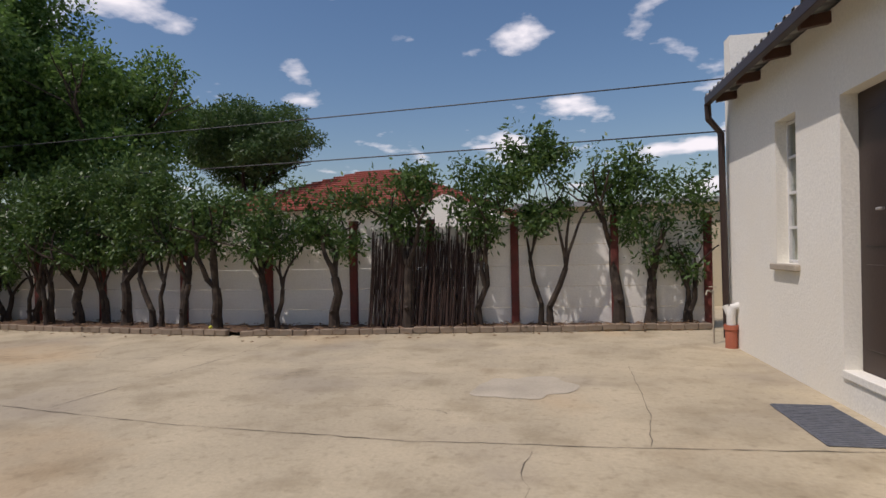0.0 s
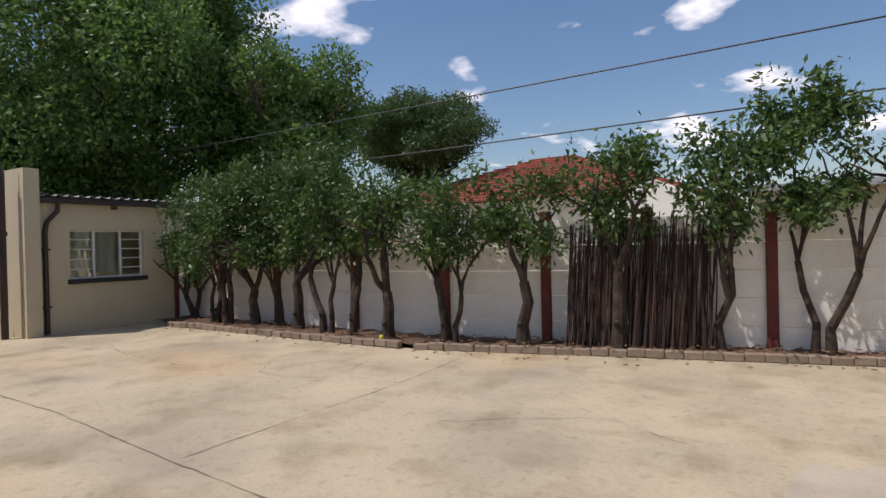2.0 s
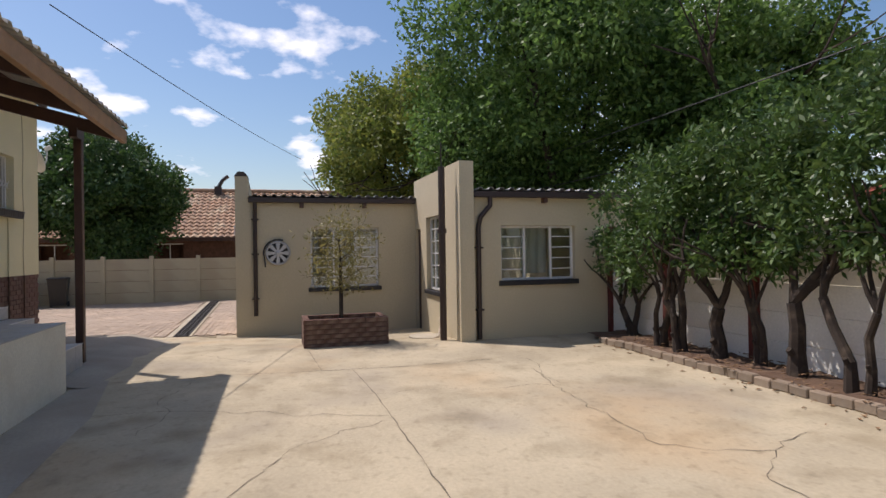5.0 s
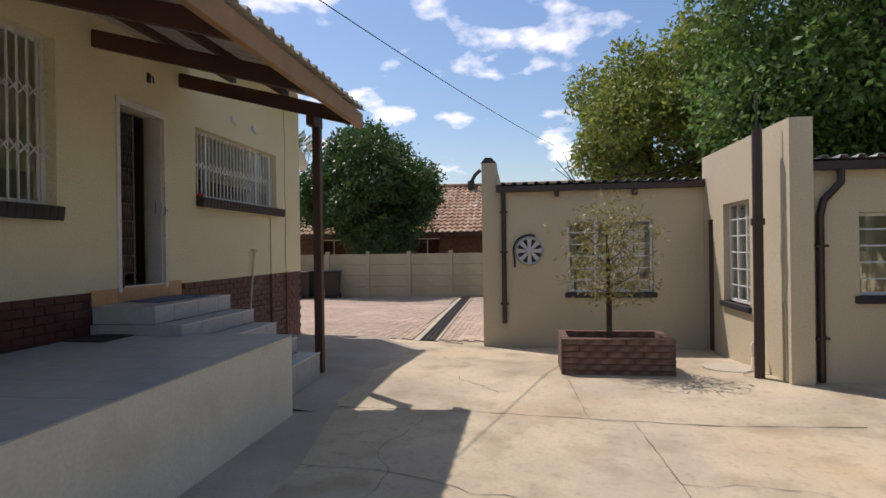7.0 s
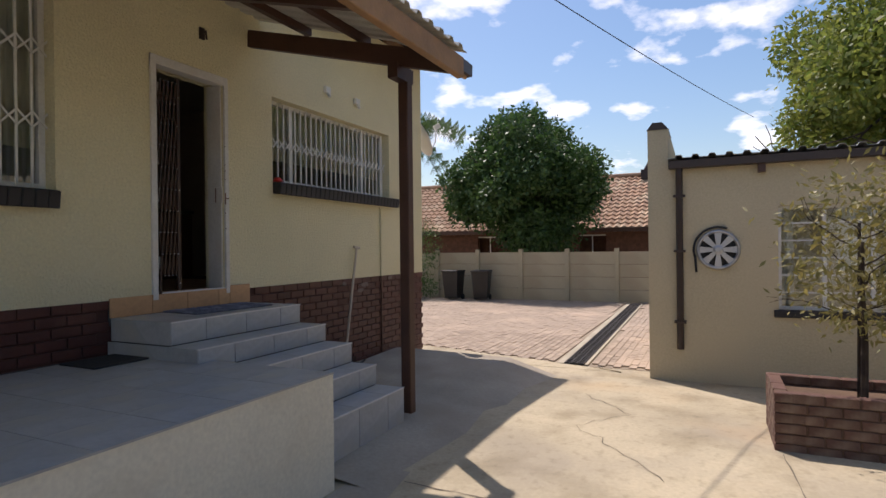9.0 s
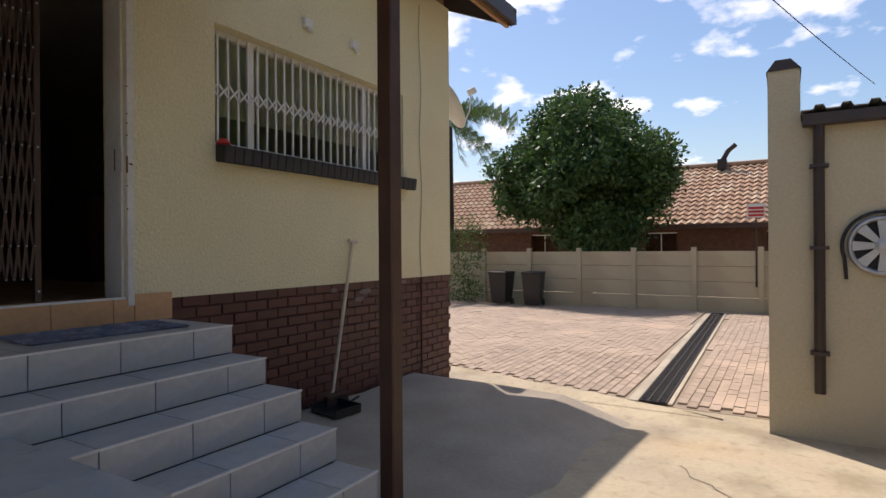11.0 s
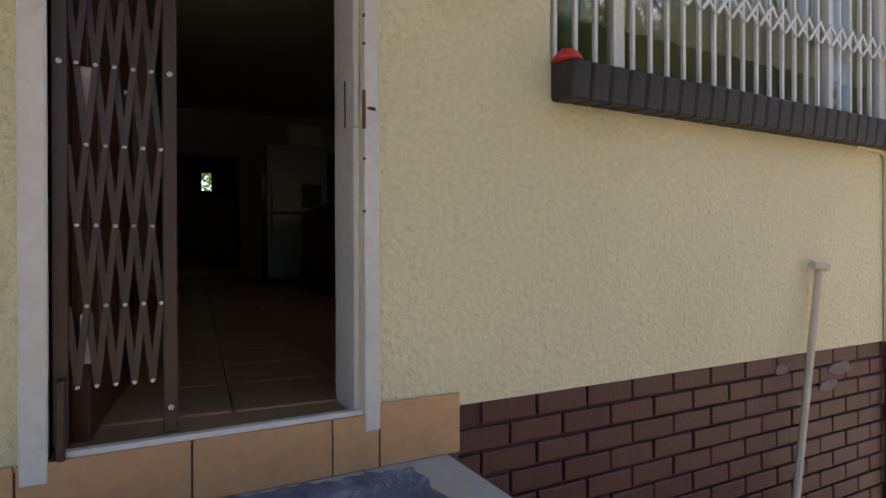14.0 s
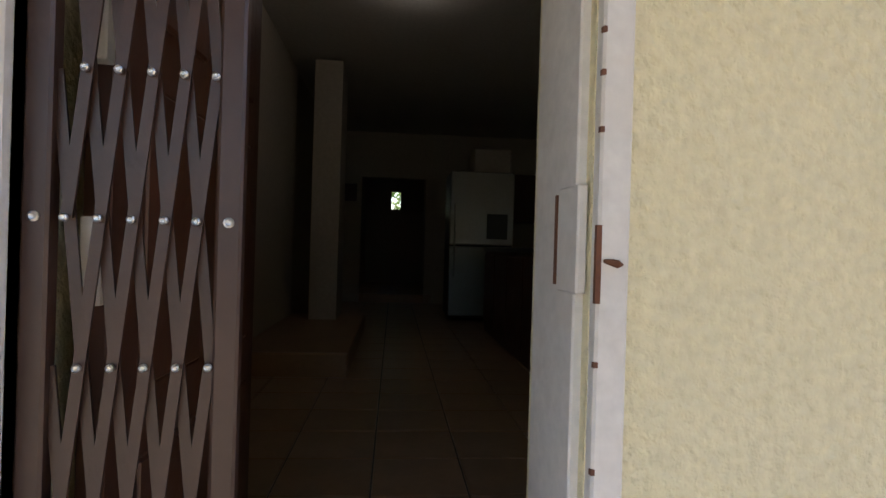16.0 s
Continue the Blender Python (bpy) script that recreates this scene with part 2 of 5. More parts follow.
# ---- mesh tools ----
class Mesh:
    """Collects faces for one mesh."""

    def __init__(self, m=None):
        self.v, self.f, self.m = [], [], m or Matrix()

    def add(self, verts, faces):
        k = len(self.v)
        self.v += [self.m @ Vector(p) for p in verts]
        self.f += [tuple(k + i for i in f) for f in faces]
        return self

    def box(self, x0, x1, y0, y1, z0, z1, b=0.0):
        x0, x1, y0, y1, z0, z1 = min(x0, x1), max(x0, x1), min(y0, y1), max(y0, y1), min(z0, z1), max(z0, z1)
        if b <= 0:
            p = [(x, y, z) for z in (z0, z1) for y in (y0, y1) for x in (x0, x1)]
            return self.add(p, [(0, 2, 3, 1), (4, 5, 7, 6), (0, 1, 5, 4), (2, 6, 7, 3), (0, 4, 6, 2), (1, 3, 7, 5)])
        bm = bmesh.new()
        bmesh.ops.create_cube(bm, size=1.0)
        for q in bm.verts:
            q.co = Vector(((x0 + x1) / 2 + q.co.x * (x1 - x0), (y0 + y1) / 2 + q.co.y * (y1 - y0), (z0 + z1) / 2 + q.co.z * (z1 - z0)))
        bmesh.ops.bevel(bm, geom=bm.edges[:], offset=b, segments=1, affect="EDGES")
        bm.verts.index_update()
        self.add([q.co.copy() for q in bm.verts], [[q.index for q in f.verts] for f in bm.faces])
        bm.free()
        return self

    def tube(self, path, radii, n=8, cap=True):
        pts = [Vector(p) for p in path]
        radii = radii if isinstance(radii, (list, tuple)) else [radii] * len(pts)
        ring, faces = [], []
        side = None
        for i, p in enumerate(pts):
            d = (pts[min(i + 1, len(pts) - 1)] - pts[max(i - 1, 0)]).normalized()
            if side is None or abs(side.dot(d)) > 0.95:
                side = d.orthogonal().normalized()
            side = (side - d * side.dot(d)).normalized()
            up = d.cross(side)
            ring += [p + (side * math.cos(a) + up * math.sin(a)) * radii[i] for a in (2 * math.pi * k / n for k in range(n))]
        for i in range(len(pts) - 1):
            faces += [(i * n + k, i * n + (k + 1) % n, (i + 1) * n + (k + 1) % n, (i + 1) * n + k) for k in range(n)]
        if cap:
            faces += [tuple(range(n))[::-1], tuple(range((len(pts) - 1) * n, len(pts) * n))]
        return self.add(ring, faces)

    def lathe(self, profile, n=24, centre=(0, 0, 0)):
        c = Vector(centre)
        ring = [c + Vector((r * math.cos(2 * math.pi * k / n), r * math.sin(2 * math.pi * k / n), z)) for r, z in profile for k in range(n)]
        return self.add(ring, [(i * n + k, i * n + (k + 1) % n, (i + 1) * n + (k + 1) % n, (i + 1) * n + k) for i in range(len(profile) - 1) for k in range(n)])

    def wall(self, axis, face, back, a0, a1, z0, z1, holes=()):
        """A wall with openings. axis 'x': it runs along x between y = face and back. holes: (a0, a1, z0, z1)."""
        cuts = sorted({a0, a1, *[h[0] for h in holes], *[h[1] for h in holes]})
        zs = sorted({z0, z1, *[h[2] for h in holes], *[h[3] for h in holes]})
        for i in range(len(cuts) - 1):
            run = None
            for j in range(len(zs) - 1):
                ca, cz = (cuts[i] + cuts[i + 1]) / 2, (zs[j] + zs[j + 1]) / 2
                hole = any(h[0] < ca < h[1] and h[2] < cz < h[3] for h in holes)
                if not hole:
                    run = (run[0], zs[j + 1]) if run else (zs[j], zs[j + 1])
                if run and (hole or j == len(zs) - 2):
                    if axis == "x":
                        self.box(cuts[i], cuts[i + 1], face, back, *run)
                    else:
                        self.box(face, back, cuts[i], cuts[i + 1], *run)
                    run = None
        return self

    def make(self, name, mat, parent=None, smooth=False, **tags):
        me = bpy.data.meshes.new(name)
        me.from_pydata([tuple(p) for p in self.v], [], self.f)
        me.materials.append(mat)
        if smooth:
            me.polygons.foreach_set("use_smooth", [True] * len(me.polygons))
        me.update()
        ob = new(name, me)
        ob.parent = parent
        return tagged(ob, **tags)


def empty(name, **tags):
    return tagged(new(name), **tags)


def piece(name, me, parent, loc, turn=0.0, scale=(1, 1, 1)):
    ob = new(name, me)
    ob.parent = parent
    ob.location, ob.rotation_euler, ob.scale = loc, (0, 0, turn), scale
    return ob


def block_mesh(name, sx, sy, sz, bevel, mat):
    ob = Mesh().box(-sx / 2, sx / 2, -sy / 2, sy / 2, -sz / 2, sz / 2, bevel)
    me = bpy.data.meshes.new(name)
    me.from_pydata([tuple(p) for p in ob.v], [], ob.f)
    me.materials.append(mat)
    return me


def ground_z(x):
    """The yard falls gently to the driveway."""
    return -0.17 * min(1.0, max(0.0, (-12.3 - x) / 3.1))


def leaves(name, mat, centres, radii, count, size, parent, rng, slender=0.38, hollow=0.45, droop=0.3, label=""):
    """A crown: many small folded leaves in clumps scattered through ellipsoids."""
    v, f = [], []
    weights = np.array([r[0] * r[1] * r[2] for r in radii]) ** 0.7
    which = rng.choice(len(centres), size=count, p=weights / weights.sum())
    d = rng.normal(size=(count, 3))
    d /= np.linalg.norm(d, axis=1)[:, None]
    rad = hollow + (1 - hollow) * rng.random(count) ** 0.6
    lump = 1 + 0.22 * np.sin(d[:, 0] * 5 + which) * np.cos(d[:, 1] * 6 + which * 2) + 0.12 * np.sin(d[:, 2] * 11 + which)
    c, r = np.array(centres)[which], np.array(radii)[which]
    p = c + d * r * (rad * lump)[:, None]
    clump = 3
    p = np.repeat(p, clump, axis=0) + rng.normal(scale=size * 0.7, size=(count * clump, 3))
    n = len(p)
    axis = rng.normal(size=(n, 3)) + np.array([0, 0, -droop])
    axis += np.repeat(d, clump, axis=0) * 0.8
    axis /= np.linalg.norm(axis, axis=1)[:, None]
    side = np.cross(axis, rng.normal(size=(n, 3)))
    side /= np.linalg.norm(side, axis=1)[:, None]
    s = size * (0.65 + 0.7 * rng.random(n))[:, None]
    verts = np.stack([p, p + axis * s * 0.45 + side * s * slender, p + axis * s, p + axis * s * 0.45 - side * s * slender], axis=1).reshape(-1, 3)
    me = bpy.data.meshes.new(name)
    me.vertices.add(n * 4)
    me.vertices.foreach_set("co", verts.astype(np.float32).ravel())
    me.loops.add(n * 4)
    me.loops.foreach_set("vertex_index", np.arange(n * 4, dtype=np.int32))
    me.polygons.add(n)
    me.polygons.foreach_set("loop_start", np.arange(0, n * 4, 4, dtype=np.int32))
    me.polygons.foreach_set("loop_total", np.full(n, 4, dtype=np.int32))
    me.materials.append(mat)
    me.update(calc_edges=True)
    ob = new(name, me)
    ob.parent = parent
    return tagged(ob, kind="stuff", label=label)


def slope_bar(mesh, p0, p1, w, h):
    """A rectangular beam from p0 to p1 (its centre line), w wide and h deep."""
    a, b = Vector(p0), Vector(p1)
    d = (b - a).normalized()
    s = d.cross(Vector((0, 0, 1))).normalized() * (w / 2)
    u = s.cross(d).normalized() * (h / 2)
    mesh.add([p + i * s + j * u for p in (a, b) for i in (-1, 1) for j in (-1, 1)], [(0, 1, 3, 2), (4, 6, 7, 5), (0, 4, 5, 1), (2, 3, 7, 6), (0, 2, 6, 4), (1, 5, 7, 3)])
    return mesh


def ribbed_sheet(mesh, x0, x1, y0, z0, y1, z1, pitch=0.19, rise=0.036, along="x"):
    """Ribbed roof sheeting whose ribs fall from (y0, z0) to (y1, z1)."""
    prof, x = [], x0
    while x < x1:
        prof += [(x, 0), (x + pitch * 0.45, 0), (x + pitch * 0.55, rise), (x + pitch * 0.85, rise), (x + pitch * 0.95, 0)]
        x += pitch
    v = []
    for yy, zz in ((y0, z0), (y1, z1)):
        for lift in (0.0, -0.006):
            v += [(a, yy, zz + b + lift) if along == "x" else (yy, a, zz + b + lift) for a, b in prof]
    n = len(prof)
    f = []
    for i in range(n - 1):
        f += [(i, i + 1, 2 * n + i + 1, 2 * n + i), (n + i, 3 * n + i, 3 * n + i + 1, n + i + 1), (i, n + i, n + i + 1, i + 1), (2 * n + i, 2 * n + i + 1, 3 * n + i + 1, 3 * n + i)]
    return mesh.add(v, f)


# ---- ground ----
xs = [-400, -120, -60, -30, -15.4, -14.0, -12.3, -8, -4, 0, 4, 12, 40, 120, 400]
ys = [-400, -120, -40, -12, -6, -2, 2, 6, 8, 12, 40, 120, 400]
gm = Mesh()
gm.add([(x, y, ground_z(x) - (0.03 if x < -15.4 or abs(y) > 11 else 0)) for y in ys for x in xs], [(j * len(xs) + i, j * len(xs) + i + 1, (j + 1) * len(xs) + i + 1, (j + 1) * len(xs) + i) for j in range(len(ys) - 1) for i in range(len(xs) - 1)])
ground = gm.make("ground", CONCRETE, kind="structure", label="sunlit stained and cracked beige concrete yard", category="ground")


def crack(points, width, name="crack", rough=0.05, seed=1):
    rng = np.random.default_rng(seed)
    m, path = Mesh(), []
    for a, b in zip(points, points[1:]):
        a, b = Vector((*a, 0)), Vector((*b, 0))
        k = max(2, int((b - a).length / 0.12))
        path += [a.lerp(b, i / k) + Vector((rng.normal() * rough, rng.normal() * rough, 0)) * (0.5 if i else 0) for i in range(k)]
    path.append(Vector((*points[-1], 0)))
    v = []
    for i, p in enumerate(path):
        d = (path[min(i + 1, len(path) - 1)] - path[max(i - 1, 0)]).normalized()
        s = Vector((-d.y, d.x, 0)) * width * (0.15 + 0.7 * rng.random())
        z = ground_z(p.x) + 0.0045
        v += [(p.x - s.x, p.y - s.y, z), (p.x + s.x, p.y + s.y, z)]
    m.add(v, [(2 * i, 2 * i + 1, 2 * i + 3, 2 * i + 2) for i in range(len(path) - 1)])
    return m.make(name, RELIEF_EDGE, parent=ground)


JOINTS = [
    ([(-12.1, 2.68), (-10.33, 2.77), (-10.25, 3.16), (-8.9, 3.22), (-6.2, 3.22), (-4.0, 3.04), (-2.5, 2.96), (-0.6, 3.02), (0.92, 3.22), (2.65, 3.53)], 0.008),
    ([(-10.5, 0.3), (-10.46, 1.68), (-10.33, 2.77), (-10.22, 3.83), (-10.3, 5.1)], 0.012),
    ([(-4.02, 3.1), (-4.01, 4.5), (-3.97, 5.5), (-4.1, 7.25)], 0.006),
    ([(1.19, 3.3), (1.24, 4.08), (1.12, 6.0)], 0.004),
]
CRACKS = [
    ([(-9.54, 5.34), (-8.08, 5.12), (-7.11, 5.06), (-6.59, 5.02), (-6.34, 5.33), (-6.21, 5.74), (-6.45, 6.31)], 0.007),
    ([(-6.21, 5.74), (-5.81, 5.26), (-5.33, 5.24), (-4.96, 5.41), (-4.89, 5.7), (-4.98, 6.04), (-5.12, 6.48)], 0.006),
    ([(-8.9, 3.22), (-8.92, 3.71), (-8.79, 4.12), (-8.67, 4.63), (-8.74, 5.0), (-8.56, 5.28)], 0.005),
    ([(-10.18, 5.56), (-9.74, 5.53), (-9.19, 5.3), (-8.68, 5.29)], 0.005),
    ([(-8.89, 1.22), (-8.7, 1.73), (-8.58, 2.12), (-8.34, 2.35), (-8.32, 2.62), (-8.06, 3.2)], 0.006),
    ([(-8.97, 0.52), (-8.94, 0.89), (-8.89, 1.22), (-8.16, 1.07)], 0.006),
    ([(-8.89, 1.22), (-9.31, 1.03), (-10.18, 1.24)], 0.005),
    ([(-6.31, 1.53), (-6.6, 1.9), (-7.4, 2.3), (-7.9, 3.11)], 0.005),
    ([(-4.72, 5.62), (-4.23, 5.58), (-3.99, 5.62)], 0.004),
    ([(-2.89, 4.72), (-2.58, 4.91), (-2.39, 5.06), (-1.63, 5.46), (-1.36, 5.29), (-1.01, 5.13)], 0.005),
    ([(0.47, 2.29), (0.42, 2.53), (0.41, 3.02)], 0.004),
    ([(-1.5, 3.7), (-1.0, 3.9), (-0.4, 3.75)], 0.004),
    ([(-13.6, 0.9), (-12.8, 1.5), (-12.2, 1.1), (-11.2, 1.9)], 0.006),
    ([(-13.4, -1.2), (-12.9, -0.4), (-13.3, 0.3)], 0.006),
]
for i, (pts, width) in enumerate(JOINTS):
    crack(pts, width, "joint", 0.012, 1 + i)
for i, (pts, width) in enumerate(CRACKS):
    crack(pts, width, seed=10 + i)
Mesh().add([(-10.66, -0.04, 0.004), (-3.8, -0.04, 0.004), (-3.8, 0.62, 0.004), (-7.0, 0.58, 0.004), (-8.07, 0.55, 0.004), (-8.91, 0.54, 0.004), (-10.66, 0.26, 0.004)], [(0, 1, 2, 3, 4, 5, 6)]).make("cement_strip", APRON, parent=ground, label="grey cement strip along the porch")


def patch(name, cx, cy, rx, ry, mat, label, seed):
    rng = np.random.default_rng(seed)
    k = 40
    ph = rng.random(4) * 6
    v = [(cx, cy, ground_z(cx) + 0.004)]
    for i in range(k):
        a = 2 * math.pi * i / k
        r = 1 + 0.16 * math.sin(2 * a + ph[0]) + 0.10 * math.sin(5 * a + ph[1]) + 0.05 * math.sin(9 * a + ph[2])
        v.append((cx + rx * r * math.cos(a), cy + ry * r * math.sin(a), ground_z(cx + rx * r * math.cos(a)) + 0.004))
    return Mesh().add(v, [(0, 1 + i, 1 + (i + 1) % k) for i in range(k)]).make(name, mat, parent=ground, label=label)


patch("cement_patch", 0.1, 4.8, 0.45, 0.5, PALE_CEMENT, "pale smooth cement repair patch", 3)

# ---- house ----
HY, HW, HE = -2.11, -15.45, -4.2
house = empty("house", label="cream stucco house with maroon brick plinth and covered porch", category="house")
DOOR = (-11.25, -10.5, 1.2, 3.22)
WIN = (-14.42, -11.94, 2.33, 3.26)
WIN2 = (-9.67, -7.3, 2.04, 3.6)
Mesh().wall("x", HY, HY - 0.25, HW, HE, 1.205, 4.6, [DOOR, WIN, WIN2]).make("wall", CREAM, house, label="cream stucco wall with rough roller texture")
Mesh().box(HW, HW + 0.25, HY - 0.25, -14, 1.205, 4.6).make("side_wall", CREAM, house)
Mesh().box(HE - 0.25, HE, HY - 0.25, -14, 1.205, 4.6).make("side_wall", CREAM, house)
Mesh().wall("x", -14, -14.25, HW, HE, 0, 4.6, [(-12.12, -11.8, 2.85, 3.5)]).make("rear_wall", CREAM, house)
Mesh().box(HW + 0.015, HE, HY - 0.25, HY - 0.016, -0.3, 1.205).box(HW + 0.015, HW + 0.25, HY - 0.25, -14, -0.3, 1.205).box(HE - 0.25, HE, HY - 0.25, -14, -0.3, 1.205).make("plinth", MORTAR, house, label="maroon painted brick plinth")
plinth = house.children[-1]

# roof: two slopes, fascia, barge boards
EZ, EY, EX, RY, RZ = 4.6, -1.5, -16.15, -8.0, 7.4
rf = Mesh()
for y0, z0, y1, z1 in ((EY, EZ, RY, RZ), (-14.6, EZ, RY, RZ)):
    ribbed_sheet(rf, EX, HE + 0.6, y1, z1 + 0.1, y0, z0 + 0.1)
rf.make("roof", SHEET, house, label="grey ribbed sheet metal roof")
Mesh().box(EX, HE + 0.6, EY - 0.03, EY + 0.03, EZ - 0.1, EZ + 0.1).make("gutter", GUTTER, house)
for x in (EX + 0.03, HE + 0.55):
    bg = Mesh()
    slope_bar(bg, (x, EY, EZ - 0.02), (x, RY, RZ - 0.02), 0.05, 0.2)
    slope_bar(bg, (x, -14.6, EZ - 0.02), (x, RY, RZ - 0.02), 0.05, 0.2)
    bg.make("barge_board", GUTTER, house)
sf = Mesh()
for y in (-1.62, -2.6, -4.2, -6.0):
    z = EZ + (RZ - EZ) * (EY - y) / (EY - RY) - 0.02
    sf.box(EX + 0.06, HW + 0.3, y - 0.04, y + 0.04, z - 0.1, z)
sf.box(EX + 0.06, HE, -1.60, -1.55, EZ - 0.14, EZ - 0.02)
sf.make("eave_timber", WOOD_TAN, house, label="varnished pine eave timbers")
Mesh().add([(HW, HY - 0.25, 4.6), (HW, -14, 4.6), (HW, RY, RZ), (HW + 0.2, HY - 0.25, 4.6), (HW + 0.2, -14, 4.6), (HW + 0.2, RY, RZ)], [(0, 2, 1), (3, 4, 5), (0, 1, 4, 3), (1, 2, 5, 4), (2, 0, 3, 5)]).make("gable", CREAM, house)

# porch roof
PE = -11.76
porch = Mesh()
ribbed_sheet(porch, PE, HE, HY + 0.01, 4.02, 0.27, 3.31)
porch.make("porch_sheeting", PORCH_SHEET, house, label="weathered ribbed porch roof sheeting")
Mesh().box(PE, HE, 0.17, 0.24, 3.09, 3.27, 0.006).make("fascia_beam", WOOD_TAN, house, label="varnished pine fascia beam")
bm_ = Mesh()
for x in (-11.62, -10.15, -8.75, -7.35, -5.95, -4.55):
    slope_bar(bm_, (x, HY - 0.01, 3.78), (x, 0.17, 3.19), 0.06, 0.17)
for y in (-1.45, -0.75):
    z = 3.31 + (4.02 - 3.31) * (0.27 - y) / (0.27 - HY) - 0.012
    bm_.box(PE, HE, y - 0.03, y + 0.03, z - 0.07, z)
bm_.box(-11.84, -11.54, -0.41, -0.31, 3.12, 3.25)
bm_.make("rafter", WOOD_DARK, house, label="dark brown painted porch rafters and purlins")
Mesh().box(-11.82, -11.72, -0.41, -0.31, 0.0, 3.13, 0.008).make("porch_post", WOOD_DARK, house, label="square dark brown steel porch post")
Mesh().box(-11.86, -11.68, -0.45, -0.27, -0.02, 0.012).make("post_foot", CONCRETE, house)

# house sills
sl = block_mesh("sill_brick", 0.083, 0.17, 0.13, 0.008, SILL)
sill = empty("window_sill", label="black painted brick window sill on cream wall", category="sill")
x = WIN[0] - 0.1
while x < WIN[1] - 0.02:
    piece("sill_brick", sl, sill, (x + 0.042, HY + 0.03, 2.265)).rotation_euler = (radians(-7), 0, 0)
    x += 0.086
sill_b = empty("window_sill", label="black painted brick window sill beside the porch", category="sill")
x = WIN2[0] + 0.03
while x < WIN2[1] + 0.06:
    piece("sill_brick", sl, sill_b, (x + 0.042, HY + 0.03, 1.975)).rotation_euler = (radians(-7), 0, 0)
    x += 0.086


def barred_window(name, x0, x1, z0, z1, y, mullions, bars, bands, label):
    """A white steel window along x, with vertical burglar bars and diamond lattice bands in front of the panes."""
    w = empty(name, label=label, category="window", kind="structure")
    fr = Mesh()
    for a, b, c, d in ((x0, x1, z0, z0 + 0.045), (x0, x1, z1 - 0.045, z1)):
        fr.box(a, b, y - 0.05, y, c, d, 0.004)
    for xx in (x0 + 0.022, *mullions, x1 - 0.022):
        fr.box(xx - 0.024, xx + 0.024, y - 0.052, y + 0.002, z0 + 0.04, z1 - 0.04, 0.004)
    fr.make("frame", STEEL_WHITE, w)
    br = Mesh()
    n = int(round((x1 - x0) / bars))
    step = (x1 - x0) / n
    for i in range(1, n):
        xx = x0 + i * step
        br.box(xx - 0.008, xx + 0.008, y + 0.012, y + 0.026, z0 + 0.02, z1 - 0.02)
    for zb in bands:
        h = 0.055
        for i in range(n):
            a, b = x0 + i * step, x0 + (i + 1) * step
            slope_bar(br, (a, y + 0.03, zb - h), (b, y + 0.03, zb + h), 0.008, 0.014)
            slope_bar(br, (a, y + 0.036, zb + h), (b, y + 0.036, zb - h), 0.008, 0.014)
    br.make("burglar_bars", STEEL_WHITE, w, label="white expanding burglar bars with diamond bands")
    edges = [x0, *mullions, x1]
    for a, b in zip(edges, edges[1:]):
        ob = Mesh().box(a + 0.02, b - 0.02, y - 0.034, y - 0.028, z0 + 0.03, z1 - 0.03).make("pane", GLASS, w)
        ob.visible_shadow = False
    return w


window_1 = barred_window("window_1", *WIN[:2], WIN[2] + 0.005, WIN[3], HY - 0.12, (-13.88, -12.39), 0.098, (2.78,), "white steel kitchen window behind white burglar bars")
window_2 = barred_window("window_2", *WIN2[:2], WIN2[2] + 0.005, WIN2[3], HY - 0.12, (-9.13, -8.4), 0.105, (2.55, 3.08), "tall white steel window behind white burglar bars")
cu = Mesh()
k = 80
cu.add([(-14.38 + 2.4 * i / k, HY - 0.185 + 0.012 * math.sin(i * 1.3), z) for i in range(k + 1) for z in (2.6, 3.25)], [(2 * i, 2 * i + 2, 2 * i + 3, 2 * i + 1) for i in range(k)])
cu.make("curtain", CURTAIN, label="cream pleated curtain behind the kitchen window", category="curtain")
cu = Mesh()
k = 75
cu.add([(-9.64 + 2.29 * i / k, HY - 0.19 + 0.012 * math.sin(i * 1.2), z) for i in range(k + 1) for z in (2.35, 3.58)], [(2 * i, 2 * i + 2, 2 * i + 3, 2 * i + 1) for i in range(k)])
cu.make("curtain", CURTAIN, label="cream pleated curtain behind the tall window", category="curtain")

# door frame, leaf and gate
door = empty("door_1", label="open brown wooden back door in a chipped white frame", category="door", kind="structure")
jm = Mesh()
jm.box(-10.50, -10.445, HY - 0.1, HY + 0.022, 1.17, 3.25, 0.004)
jm.box(-11.30, -11.252, HY - 0.1, HY + 0.022, 1.17, 3.25, 0.004)
jm.box(-11.30, -10.445, HY - 0.1, HY + 0.02, 3.2, 3.28, 0.004)
jm.box(-11.255, -11.235, HY - 0.2, HY - 0.02, 1.205, 3.21, 0.003)
jm.make("frame", JAMB, door, label="chipped white door frame")
df = Mesh(Matrix.Translation((-10.53, HY - 0.12, 1.21)) @ Matrix.Rotation(radians(-7), 4, "Z"))
df.box(-0.042, 0, -0.74, 0, 0, 1.94, 0.004)
for z0, z1 in ((0.12, 0.55), (0.66, 1.15), (1.26, 1.82)):
    df.box(-0.05, -0.04, -0.66, -0.42, z0, z1, 0.008).box(-0.05, -0.04, -0.34, -0.09, z0, z1, 0.008)
df.make("leaf", WOOD_DOOR, door, label="brown panelled door leaf standing open")
Mesh().box(-10.60, -10.57, HY - 0.72, HY - 0.69, 2.12, 2.30).tube([(-10.6, HY - 0.7, 2.22), (-10.64, HY - 0.7, 2.22), (-10.64, HY - 0.61, 2.22)], 0.009).make("handle", STUD, door)
hg = Mesh()
